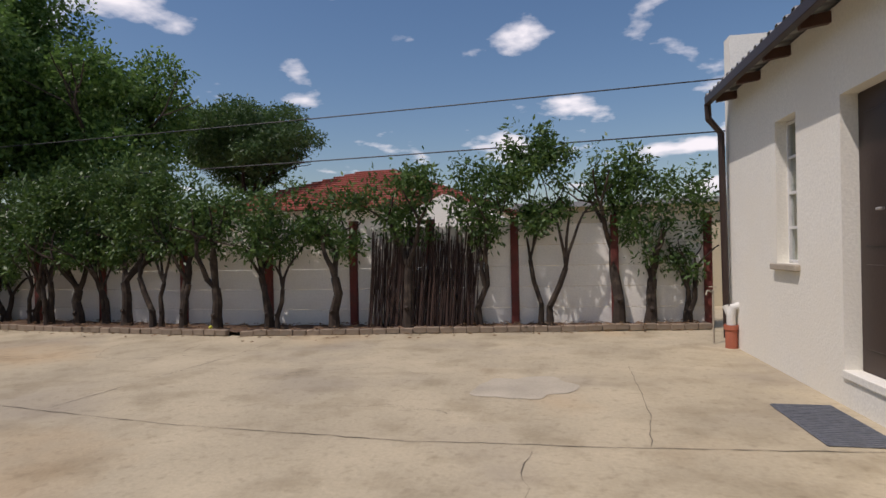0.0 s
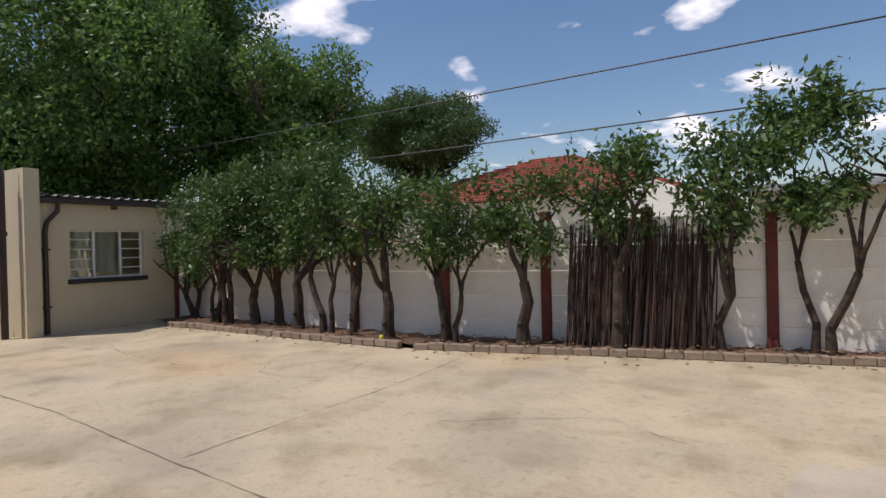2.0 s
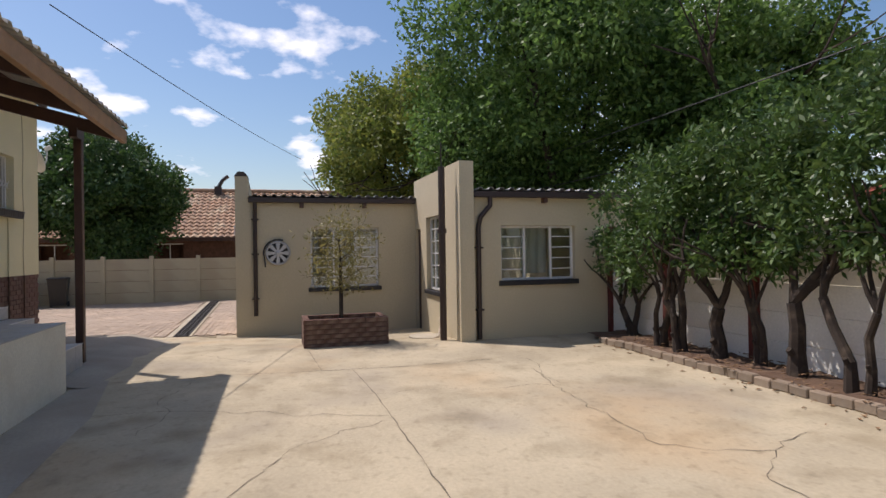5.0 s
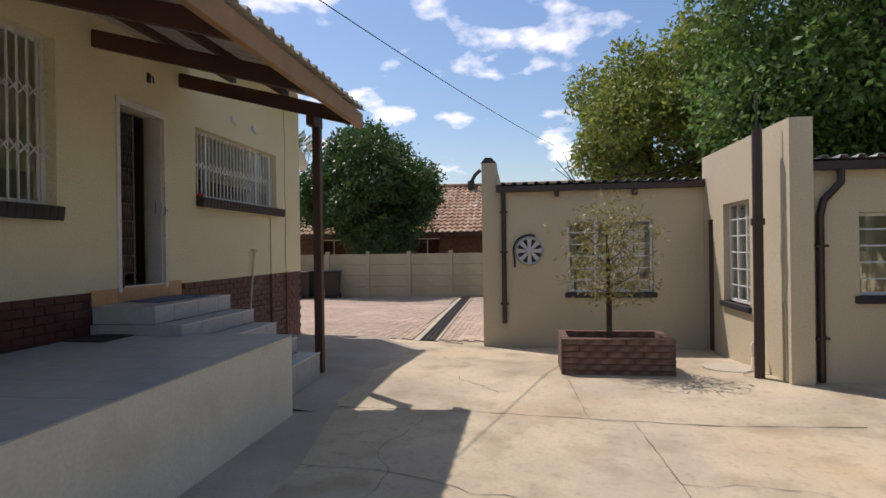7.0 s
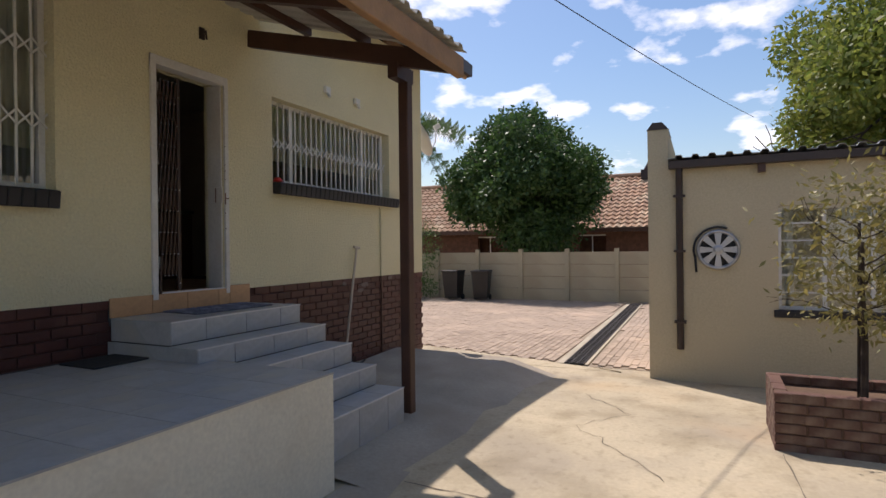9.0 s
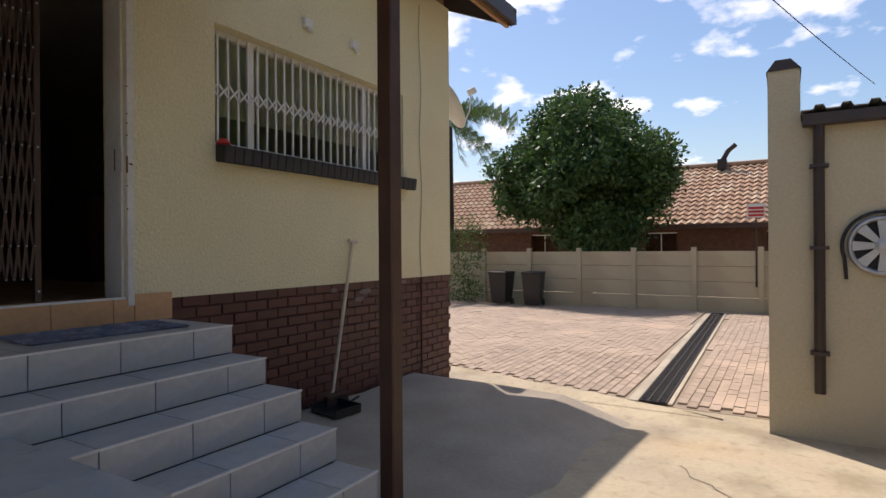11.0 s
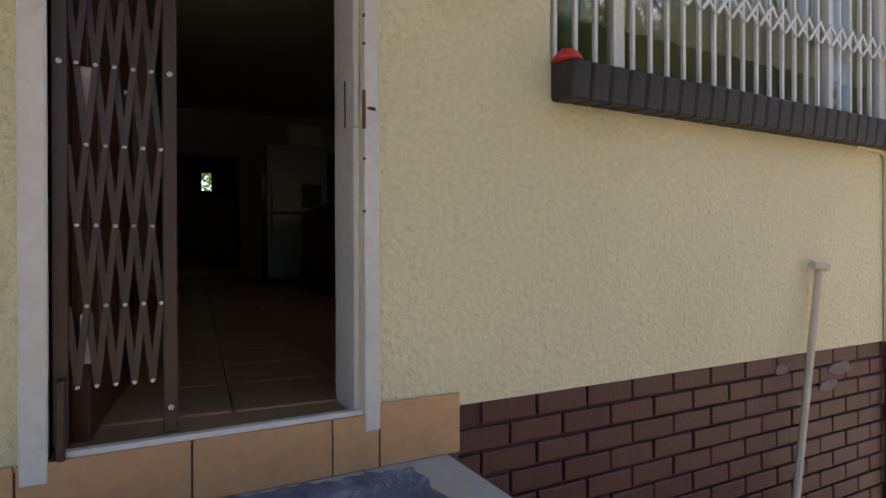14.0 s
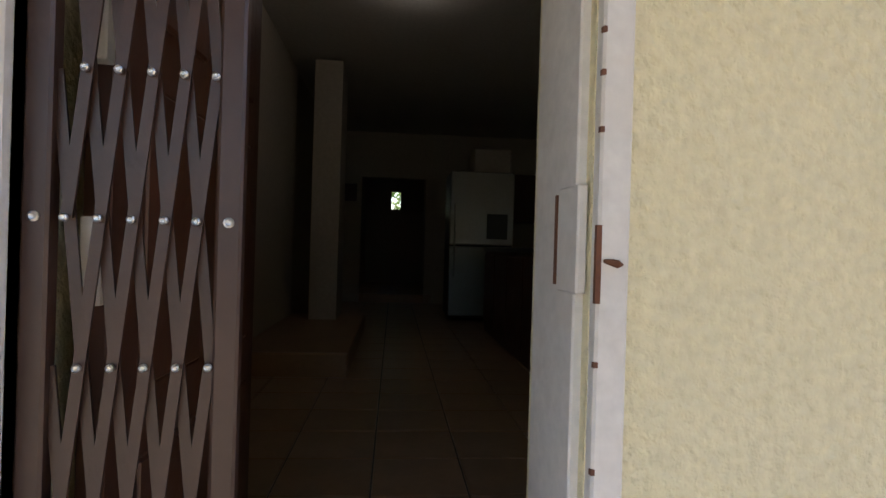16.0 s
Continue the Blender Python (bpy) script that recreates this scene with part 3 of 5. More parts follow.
for z in (1.42, 2.02, 2.35, 2.95):
    hg.box(-10.583, -10.556, HY - 0.085, HY - 0.055, z, z + 0.12, 0.002)
hg.make("hinge", JAMB, door, label="cream painted butt hinges")
Mesh().box(-11.248, -11.232, HY - 0.085, HY - 0.005, 2.05, 2.21, 0.003).make("strike_plate", JAMB, door, label="chipped strike plate")
hk = Mesh().tube([(-11.262, HY + 0.02, 2.1), (-11.270, HY + 0.03, 2.098), (-11.277, HY + 0.034, 2.096), (-11.285, HY + 0.03, 2.095)], [0.003, 0.005, 0.006, 0.002], 6)
hk.box(-11.236, -11.230, HY - 0.092, HY - 0.084, 2.06, 2.2).box(-11.256, -11.248, HY + 0.018, HY + 0.025, 2.04, 2.15)
for z in (2.42, 2.36, 1.95, 1.8, 2.28, 2.6):
    hk.box(-11.256, -11.250, HY + 0.016, HY + 0.024, z, z + 0.008)
hk.make("latch_hook", RUST, door, label="rusty latch hook")
Mesh().box(-11.25, -10.52, HY - 0.02, HY + 0.005, 1.217, 1.231).make("threshold", TRIM_WHITE, door, label="pale metal threshold strip")

gate = empty("security_gate", label="retracted brown expanding steel security gate in the doorway", category="gate")
GY = HY - 0.03
st = Mesh()
for a, b in ((-10.535, -10.502), (-10.768, -10.735)):
    st.box(a, b, GY - 0.02, GY + 0.012, 1.236, 3.14, 0.004)
st.make("stile", STEEL_BROWN, gate)
lat, rv = Mesh(), Mesh()
COL, ROW = 0.0395, 0.191
for r in range(10):
    z = 1.372 + r * ROW
    for c in range(5):
        x = -10.553 - c * COL - (COL / 2 if r % 2 else 0)
        if x < -10.735:
            continue
        rv.m = Matrix.Translation((x, GY + 0.014, z)) @ Matrix.Rotation(radians(-90), 4, "X")
        rv.lathe([(0.0055, -0.004), (0.0055, 0.001), (0.0035, 0.0025), (0.0022, 0.0012), (0, 0.001)], 8)
        if r < 9:
            for s, yy in ((-1, 0.004), (1, -0.006)):
                x2 = x + s * COL / 2
                if -10.74 < x2 < -10.53:
                    slope_bar(lat, (x, GY + yy, z), (x2, GY + yy, z + ROW), 0.005, 0.0145)
for z in (2.136, 1.30, 2.97):
    for x in (-10.519, -10.752):
        rv.m = Matrix.Translation((x, GY + 0.014, z)) @ Matrix.Rotation(radians(-90), 4, "X")
        rv.lathe([(0.007, -0.003), (0.007, 0.001), (0.0045, 0.002), (0.003, 0.0005), (0, 0.0)], 10)
lat.make("lattice", STEEL_BROWN, gate)
rv.make("rivets", STUD, gate, kind="stuff", label="bright steel rivets")
Mesh().box(-10.532, -10.515, HY - 0.005, HY + 0.024, 1.215, 1.4, 0.003).make("gate_keeper", STEEL_BROWN, gate)

chip = material("bare_cement_smear", (0.22, 0.17, 0.15), 0.9, 0.7, 12, 60, 0.4)
rng = np.random.default_rng(77)
for x, z, w, h in ((-13.72, 1.10, 0.10, 0.035), (-13.62, 1.03, 0.08, 0.03), (-13.25, 1.14, 0.05, 0.025), (-14.4, 1.16, 0.06, 0.02)):
    ring = [(x + w * (0.8 + 0.35 * rng.random()) * math.cos(a), HY + 0.006, z + h * (0.7 + 0.5 * rng.random()) * math.sin(a)) for a in np.linspace(0, 5.8, 13)]
    ring += [(p[0], HY - 0.004, p[2]) for p in ring]
    Mesh().add(ring, [tuple(range(13))[::-1], *[(i, (i + 1) % 13, 13 + (i + 1) % 13, 13 + i) for i in range(13)]]).make("bare_patch", chip, plinth, label="grey patch of worn paint")
for x in (-12.9, -13.55):
    Mesh().box(x - 0.05, x + 0.05, HY, HY + 0.05, 3.52, 3.6, 0.008).tube([(x, HY + 0.03, 3.53), (x, HY + 0.07, 3.47)], 0.02, 8).make("wall_fitting", PVC, house, label="small weathered wall fitting under the eave")

# ---- kitchen behind the door ----
KM = Matrix.Translation((-10.87, HY - 0.25, 1.22)) @ Matrix.Rotation(radians(-4.7), 4, "Z")
kf = Mesh(KM).box(-2.3, 1.6, -8.3, 0.02, -0.3, -0.012)
kitchen_floor = kf.make("floor", GROUT, kind="structure", label="brown ceramic tile kitchen floor", category="floor")
Mesh().box(-11.25, -10.5, HY - 0.27, HY - 0.005, 0.9, 1.214).make("door_sill", TERRA_IN, kind="structure", label="tiled door sill", category="sill")
kt = block_mesh("floor_tile", 0.352, 0.352, 0.014, 0.003, TERRA_IN)
for i in range(-4, 3):
    for j in range(23):
        p = KM @ Vector((0.12 + i * 0.36, -0.14 - j * 0.36, -0.006))
        piece("floor_tile", kt, kitchen_floor, p, radians(-4.7))
Mesh(KM).wall("x", -8.3, -8.45, -3.2, 1.6, -0.2, 2.8, [(-0.62, 0.42, 0.0, 2.02)]).make("wall_south", ROOM, kind="structure", label="dim kitchen back wall with a doorway", category="wall")
Mesh(KM).wall("y", 0.95, 1.1, -8.3, -0.1, -0.2, 2.8).box(-3.2, -3.05, -8.3, -0.3, -0.2, 2.8).make("wall_east", ROOM, kind="structure", label="dim kitchen side walls", category="wall")
Mesh(KM).box(-3.3, 1.7, -11.7, -0.12, 2.75, 2.85).make("ceiling", CEIL, kind="structure", label="plain dim kitchen ceiling", category="ceiling")
Mesh(KM).box(-0.9, -0.75, -11.6, -8.45, -0.2, 2.8).box(0.5, 0.65, -11.6, -8.45, -0.2, 2.8).wall("x", -11.45, -11.6, -0.8, 0.6, -0.2, 2.8, [(-0.24, -0.04, 1.72, 2.1)]).make("wall_passage", ROOM, kind="structure", label="dim passage walls with a small barred opening", category="wall")
Mesh(KM).box(-0.75, 0.5, -11.6, -8.3, -0.2, 0.13).make("passage_step", TERRA_IN, kind="structure", label="raised tiled passage floor with a step", category="step")
Mesh(KM).box(0.17, 0.95, -5.2, -2.9, -0.01, 0.16, 0.01).make("tiled_step", TERRA_IN, kind="structure", label="low tiled plinth along the kitchen wall", category="step")
Mesh(KM).box(0.43, 0.7, -5.3, -4.7, 0.0, 2.72).make("pillar", ROOM, kind="structure", label="dim painted pillar", category="pillar")
pb = Mesh(KM)
for i in range(5):
    pb.box(-0.27 + i * 0.055, -0.262 + i * 0.055, -11.5, -11.49, 1.7, 2.12)
pb.make("opening_bars", BLACK, kind="structure", label="black bars in the far opening", category="bars")

fridge = empty("refrigerator", label="tall grey steel two-door refrigerator with a water dispenser", category="refrigerator")
FM = KM @ Matrix.Translation((-1.2, -6.35, 0))
Mesh(FM).box(-0.4, 0.4, -0.3, 0.3, 0.04, 1.86, 0.015).make("body", BLACK, fridge)
Mesh(FM).box(-0.4, 0.4, 0.3, 0.36, 0.95, 1.86, 0.012).make("upper_door", FRIDGE, fridge)
Mesh(FM).box(-0.4, 0.4, 0.3, 0.36, 0.07, 0.93, 0.012).make("lower_door", FRIDGE, fridge)
Mesh(FM).box(-0.32, -0.06, 0.355, 0.368, 1.03, 1.34, 0.006).make("dispenser", BLACK, fridge, label="black water dispenser")
Mesh(FM).tube([(0.34, 0.39, 0.55), (0.34, 0.39, 1.45)], 0.012).make("handle", FRIDGE, fridge)
Mesh(FM).box(-0.38, 0.1, -0.2, 0.2, 1.862, 2.18, 0.02).make("cardboard_box", ROOM, label="dusty box on top of the refrigerator", category="box")
cab = empty("kitchen_cabinet", label="dark brown wooden kitchen cabinet run", category="cabinet")
CM = KM @ Matrix.Translation((-1.15, -3.6, 0))
Mesh(CM).box(-0.6, 0, -1.7, 1.5, 0.0, 0.88, 0.006).make("body", WOOD_DOOR, cab)
Mesh(CM).box(-0.62, 0.02, -1.72, 1.52, 0.88, 0.92, 0.006).make("worktop", BLACK, cab)
cd = Mesh(CM)
for i in range(5):
    cd.box(0, 0.018, -1.66 + i * 0.63, -1.07 + i * 0.63, 0.1, 0.84, 0.005)
cd.make("cabinet_door", WOOD_DOOR, cab)
cw = empty("wall_cabinet", label="dark brown wall cabinet beside the refrigerator", category="cabinet")
Mesh(KM).box(-2.4, -1.83, -8.3, -7.9, 1.35, 2.1, 0.006).make("body", WOOD_DOOR, cw)
Mesh(KM).box(-2.38, -1.85, -7.9, -7.88, 1.37, 2.08, 0.006).make("cabinet_door", WOOD_DOOR, cw)
pic = empty("picture", label="small dark framed picture on the back wall", category="picture")
Mesh(KM).box(0.5, 0.85, -8.3, -8.27, 1.62, 1.9, 0.004).make("frame", WOOD_DOOR, pic)
lamp = empty("ceiling_lamp", label="small lit globe lamp under the kitchen ceiling", category="lamp")
Mesh(KM @ Matrix.Translation((-0.2, -3.0, 2.68))).lathe([(0, -0.03), (0.021, -0.021), (0.03, 0), (0.021, 0.021), (0, 0.03)], 12).make("globe", GLOW, lamp, smooth=True)
Mesh(KM @ Matrix.Translation((-0.2, -3.0, 2.68))).tube([(0, 0, 0.03), (0, 0, 0.1)], 0.02).make("rose", TRIM_WHITE, lamp)

# ---- porch platform and stairs ----
PX, PY, PZ = -10.2, -0.053, 0.779
platform = Mesh().box(PX, HE + 0.4, PY - 0.004, HY - 0.012, -0.1, PZ - 0.012).make("porch_platform", PORCH_SIDE, kind="structure", label="raised porch platform, cream painted side and grey tiled top", category="porch")
gr = Mesh().box(PX + 0.002, HE + 0.398, PY - 0.006, HY + 0.0, PZ - 0.012, PZ - 0.003).make("grout_bed", GROUT, platform)
ptile = block_mesh("floor_tile", 0.396, 0.396, 0.012, 0.002, TILE)
for i in range(21):
    for j in range(5):
        x, y = PX + 0.2 + i * 0.4, PY - 0.2 - j * 0.4
        if x < HE + 0.2:
            piece("floor_tile", ptile, platform, (x, y, PZ - 0.005))
sn = Mesh().box(PX, HE + 0.4, PY - 0.006, PY + 0.003, PZ - 0.01, PZ + 0.001)
sn.make("edge_trim", TILE, platform)

RX, LX = -11.524, -10.07
STEPS = [(-2.10, -1.414, 1.06, LX), (-1.414, -1.111, 0.883, LX + 0.03), (-1.111, -0.818, 0.723, PX - 0.002), (-0.818, -0.555, 0.543, PX - 0.002), (-0.555, -0.27, 0.362, PX - 0.002)]
stairs = empty("stairs", label="grey ceramic tiled steps with white nosing strips up to the door", category="stairs", kind="structure")
core, nose = Mesh(), Mesh()
tread_mesh = {}


def slab(name, sx, sy, sz, mat=TILE):
    key = (round(sx, 3), round(sy, 3), round(sz, 3), mat.name)
    if key not in tread_mesh:
        tread_mesh[key] = block_mesh(name, sx, sy, sz, 0.0015, mat)
    return tread_mesh[key]


for k, (yb, yf, z, lx) in enumerate(STEPS):
    low = 0.7 if k < 2 else 0.0
    core.box(RX + 0.012, lx - 0.012, -2.10, yf - 0.012, (STEPS[k + 1][2] - 0.01) if k < 4 else -0.05, z - 0.011)
    nose.box(RX - 0.002, lx + 0.002, yf - 0.008, yf + 0.004, z - 0.008, z + 0.002)
    zr = STEPS[k + 1][2] if k < 4 else 0.0
    w, shift = 0.43, 0.274
    cuts = sorted({RX, lx, *[RX + shift + w * i for i in range(5) if RX + shift + w * i < lx - 0.02]})
    for a, b in zip(cuts, cuts[1:]):
        piece("riser_tile", slab("riser_tile", b - a - 0.005, 0.012, z - zr - 0.012), stairs, ((a + b) / 2, yf - 0.006, (z + zr) / 2))
        d0 = yb + 0.0
        piece("tread_tile", slab("tread_tile", b - a - 0.005, yf - d0 - 0.012, 0.012), stairs, ((a + b) / 2, (d0 + yf) / 2 - 0.006, z - 0.006))
    # end faces
    piece("end_tile", slab("end_tile", 0.012, yf - yb + 0.27 if k else 0.68, z - zr - 0.004), stairs, (RX + 0.004, (yf + (yb - 0.27 if k else -2.09)) / 2 - 0.006, (z + zr) / 2))
    if k < 2:
        piece("end_tile", slab("end_tile", 0.012, yf + 2.09, z - max(zr, PZ) - 0.004), stairs, (lx - 0.004, (yf - 2.09) / 2 - 0.006, (z + max(zr, PZ)) / 2))
core.make("step_core", GROUT, stairs)
nose.make("nosing", TRIM_WHITE, stairs, label="white tile nosing strips")
tt = empty("door_step", label="terracotta tiled strip under the back door", category="step", kind="structure")
Mesh().box(-11.565, -10.06, HY - 0.01, HY + 0.008, 1.0, 1.2).make("bed", GROUT, tt)
for a, b, z1 in ((-11.565, -11.30, 1.245), (-11.295, -11.16, 1.218), (-11.155, -10.80, 1.218), (-10.795, -10.44, 1.218), (-10.435, -10.06, 1.218)):
    piece("terracotta_tile", slab("terracotta_tile", b - a, 0.014, z1 - 1.062, TERRA), tt, ((a + b) / 2, HY + 0.012, (z1 + 1.062) / 2))

rug = Mesh(Matrix.Translation((-10.93, -1.83, 1.061)) @ Matrix.Rotation(radians(-4), 4, "Z"))
nx, ny = 44, 20
v = []
for j in range(ny + 1):
    for i in range(nx + 1):
        u, w = i / nx, j / ny
        groove = 0.006 if (abs((u * 5) % 1 - 0.5) > 0.43 or abs((w * 4) % 1 - 0.5) > 0.42) else 0.0
        v.append(((u - 0.5) * 0.86 + 0.008 * math.sin(w * 23), (w - 0.5) * 0.46 + 0.008 * math.sin(u * 29), 0.016 - groove + 0.004 * math.sin(i * 2.1) * math.cos(j * 1.7)))
rug.add(v, [(j * (nx + 1) + i, j * (nx + 1) + i + 1, (j + 1) * (nx + 1) + i + 1, (j + 1) * (nx + 1) + i) for j in range(ny) for i in range(nx)])
rug.box(-0.42, 0.42, -0.22, 0.22, 0, 0.008)
rug.make("door_mat", MAT_BLUE, label="blue-grey quilted cotton mat on the top step", category="mat")
Mesh().box(-10.2, -9.62, -2.02, -1.62, PZ + 0.001, PZ + 0.014, 0.004).make("door_mat", BLACK_RUBBER, label="black rubber mat on the porch tiles", category="mat")

ap = Mesh()
ax = [-15.4, -14.6, -13.6, -12.6, -11.6, -10.3]
av = [(x, y + 0.08 * math.sin(i * 2.1 + y), z if j < 3 else ground_z(x) - 0.01) for j, (y, z) in enumerate(((-2.12, 0.10), (-1.2, 0.09), (-0.4, 0.07), (0.32, 0))) for i, x in enumerate(ax)]
for i in (0, 6, 12):
    av[i] = (*av[i][:2], ground_z(-15.4) - 0.01)
ap.add(av, [(j * 6 + i, j * 6 + i + 1, (j + 1) * 6 + i + 1, (j + 1) * 6 + i) for j in range(3) for i in range(5)])
ap.make("cement_apron", APRON, kind="structure", label="uneven grey cement apron along the house wall", category="apron")
rear = empty("garden_shrub", label="green shrub outside the far opening", category="shrub")
leaves("foliage", LEAF_BIG, [(-12.2, -15.6, 2.2)], [(0.9, 0.5, 2.2)], 700, 0.12, rear, np.random.default_rng(4))
# wall things
red_bag = Mesh(Matrix.Translation((-11.99, HY + 0.03, 2.335))).lathe([(0.0, 0.05), (0.025, 0.045), (0.05, 0.02), (0.055, 0.0), (0, -0.005)], 10)
red_bag.make("red_cloth", RED, label="small red plastic lid on the black sill", category="lid", smooth=True)
cb = Mesh().tube([(-14.76 + 0.02 * math.sin(z * 5), HY + 0.008, z) for z in np.linspace(4.4, 1.21, 24)], 0.006, 6)
cb.make("wall_cable", CREAM_OLD, label="thin cream cable running down the wall", category="cable")
Mesh().tube([(-14.76, HY + 0.012, 1.2), (-14.76, HY + 0.012, 0.05)], 0.009, 6).make("wall_cable", WOOD_DARK, label="dark cable running down the brick plinth", category="cable")
cp = Mesh().tube([(-13.85, HY + 0.012, 2.2), (-14.1, HY + 0.014, 2.19), (-14.14, HY + 0.014, 2.14), (-14.14, HY + 0.014, 1.2)], 0.012, 8)
cp.make("conduit", CREAM, label="cream painted conduit below the window", category="conduit")
Mesh().tube([(-14.14, HY + 0.014, 1.2), (-14.14, HY + 0.014, 0.03)], 0.011, 8).make("conduit", WOOD_DARK, label="dark conduit on the brick plinth", category="conduit")
br = empty("broom", label="worn pale-handled broom leaning on the wall", category="broom")
Mesh().tube([(-13.08, -1.99, 0.18), (-13.48, -2.07, 1.6)], 0.0165, 8).tube([(-13.54, -2.07, 1.6), (-13.42, -2.07, 1.615)], [0.02, 0.018], 8).make("handle", BROOM_WOOD, br)
bh = Mesh(Matrix.Translation((-13.08, -1.94, 0.165)))
bh.box(-0.14, 0.14, -0.03, 0.03, 0.02, 0.06, 0.01)
for i in range(46):
    a, b = -0.13 + 0.26 * (i % 23) / 22, -0.02 + 0.04 * (i // 23)
    bh.tube([(a, b, 0.02), (a * 1.12, b * 1.6, -0.07)], [0.006, 0.004], 4)
bh.make("head", BRISTLE, br)
dp = Mesh(Matrix.Translation((-12.92, -1.8, 0.095)) @ Matrix.Rotation(radians(80), 4, "Z"))
dp.box(-0.17, 0.17, -0.14, 0.14, 0.012, 0.022).box(-0.17, -0.155, -0.14, 0.14, 0.02, 0.08).box(0.155, 0.17, -0.14, 0.14, 0.02, 0.08).box(-0.17, 0.17, 0.125, 0.14, 0.02, 0.09)
dp.tube([(0, 0.13, 0.06), (0, 0.26, 0.1)], 0.012, 6)
dp.make("dustpan", BIN, label="dusty black plastic dustpan lying by the broom", category="dustpan")
lw = empty("wall_light_bracket", label="small dark bracket lamp above the door", category="lamp")
Mesh().tube([(-11.0, HY, 3.62), (-11.0, HY + 0.06, 3.64), (-11.0, HY + 0.07, 3.56)], 0.01, 6).box(-11.03, -10.97, HY, HY + 0.02, 3.57, 3.68, 0.004).make("bracket", GUTTER, lw)

dish = empty("satellite_dish", label="grey satellite dish on the house corner", category="satellite dish")
DM = Matrix.Translation((-15.95, -2.45, 3.5)) @ Vector((-0.55, 0.55, 0.45)).to_track_quat("Z", "Y").to_matrix().to_4x4()
Mesh(DM).lathe([(0, 0), (0.12, 0.008), (0.24, 0.032), (0.36, 0.075), (0.365, 0.08), (0.36, 0.07), (0.24, 0.022), (0.12, -0.004), (0, -0.012)], 32).make("reflector", DISH, dish, smooth=True)
Mesh(DM).tube([(0, -0.36, 0.05), (0, -0.2, 0.28), (0, 0.0, 0.42)], 0.012, 6).make("arm", DISH, dish)
Mesh(DM).box(-0.035, 0.035, -0.03, 0.06, 0.38, 0.5, 0.01).make("receiver", PVC, dish)
Mesh().tube([(-15.44, -2.6, 3.3), (-15.7, -2.6, 3.3), (-15.93, -2.47, 3.47)], 0.02, 8).make("bracket", GUTTER, dish)

# ---- outbuilding ----
OX = -15.02
out = empty("outbuilding", label="low cream outbuilding with parapets and ribbed metal roofs", category="outbuilding")
OB = -0.3
W1 = (2.92, 4.35, 0.8, 2.05)
Mesh().wall("y", OX, OX - 0.22, 1.70, 5.16, OB, 2.62, [W1]).make("wall", CREAM_OLD, out)
pr = Mesh()
pr.add([(OX + 0.0, 1.45, OB), (OX, 1.70, OB), (OX, 1.70, 3.1), (OX, 1.62, 3.17), (OX, 1.52, 3.17), (OX, 1.45, 3.1)] + [(OX - 4.5, 1.45, OB), (OX - 4.5, 1.70, OB), (OX - 4.5, 1.70, 2.8), (OX - 4.5, 1.62, 2.87), (OX - 4.5, 1.52, 2.87), (OX - 4.5, 1.45, 2.8)], [(0, 1, 2, 3, 4, 5), (11, 10, 9, 8, 7, 6), *[(i, 6 + i, 6 + (i + 1) % 6, (i + 1) % 6) for i in range(6)]])
pr.make("parapet", CREAM_OLD, out)
Mesh().add([(OX + 0.01, 1.44, 3.09), (OX + 0.01, 1.71, 3.09), (OX + 0.01, 1.63, 3.185), (OX + 0.01, 1.51, 3.185), (OX - 0.5, 1.44, 3.06), (OX - 0.5, 1.71, 3.06), (OX - 0.5, 1.63, 3.155), (OX - 0.5, 1.51, 3.155)], [(0, 1, 2, 3), (4, 7, 6, 5), (1, 5, 6, 2), (2, 6, 7, 3), (3, 7, 4, 0)]).make("parapet_cap", GUTTER, out)
rs = Mesh()
ribbed_sheet(rs, 1.70, 5.16, OX + 0.14, 2.69, OX - 4.5, 2.42, along="y")
rs.make("roof_sheeting", SHEET, out, label="ribbed grey metal roof sheeting")
Mesh().box(OX + 0.02, OX + 0.13, 1.71, 5.15, 2.56, 2.66, 0.006).make("gutter", GUTTER, out)
for y in (2.75, 4.05):
    Mesh().box(OX, OX + 0.1, y - 0.04, y + 0.04, 2.46, 2.56).make("rafter_end", WOOD_DARK, out)
FX = -11.85
FW = (-14.05, -13.03, 0.76, 2.2)
OD = (-14.95, -14.52, -0.2, 2.0)
fin = Mesh().wall("x", 5.16, 5.41, -15.05, FX, OB, 2.72, [FW, OD])
fin.add([(-15.05, 5.16, 2.72), (FX, 5.16, 2.72), (FX, 5.41, 2.72), (-15.05, 5.41, 2.72), (-15.05, 5.16, 3.05), (FX, 5.16, 3.02), (FX, 5.41, 3.02), (-15.05, 5.41, 3.05)], [(0, 1, 5, 4), (1, 2, 6, 5), (2, 3, 7, 6), (3, 0, 4, 7), (4, 5, 6, 7)])
fin.make("parapet_wall", CREAM_OLD, out, label="sunlit cream parapet wall")
W2 = (5.95, 7.37, 0.99, 1.94)
Mesh().wall("y", -12.0, -12.22, 5.41, 8.6, OB, 2.5, [W2]).make("wall", CREAM_OLD, out)
rs = Mesh()
ribbed_sheet(rs, 5.41, 8.7, -11.86, 2.55, -16.5, 2.3, along="y")
rs.make("roof_sheeting", SHEET, out)
Mesh().box(-11.98, -11.87, 5.42, 8.7, 2.42, 2.52, 0.006).make("gutter", GUTTER, out)
Mesh().box(-12.0, -11.9, 6.72, 6.8, 2.34, 2.42).make("rafter_end", WOOD_DARK, out)
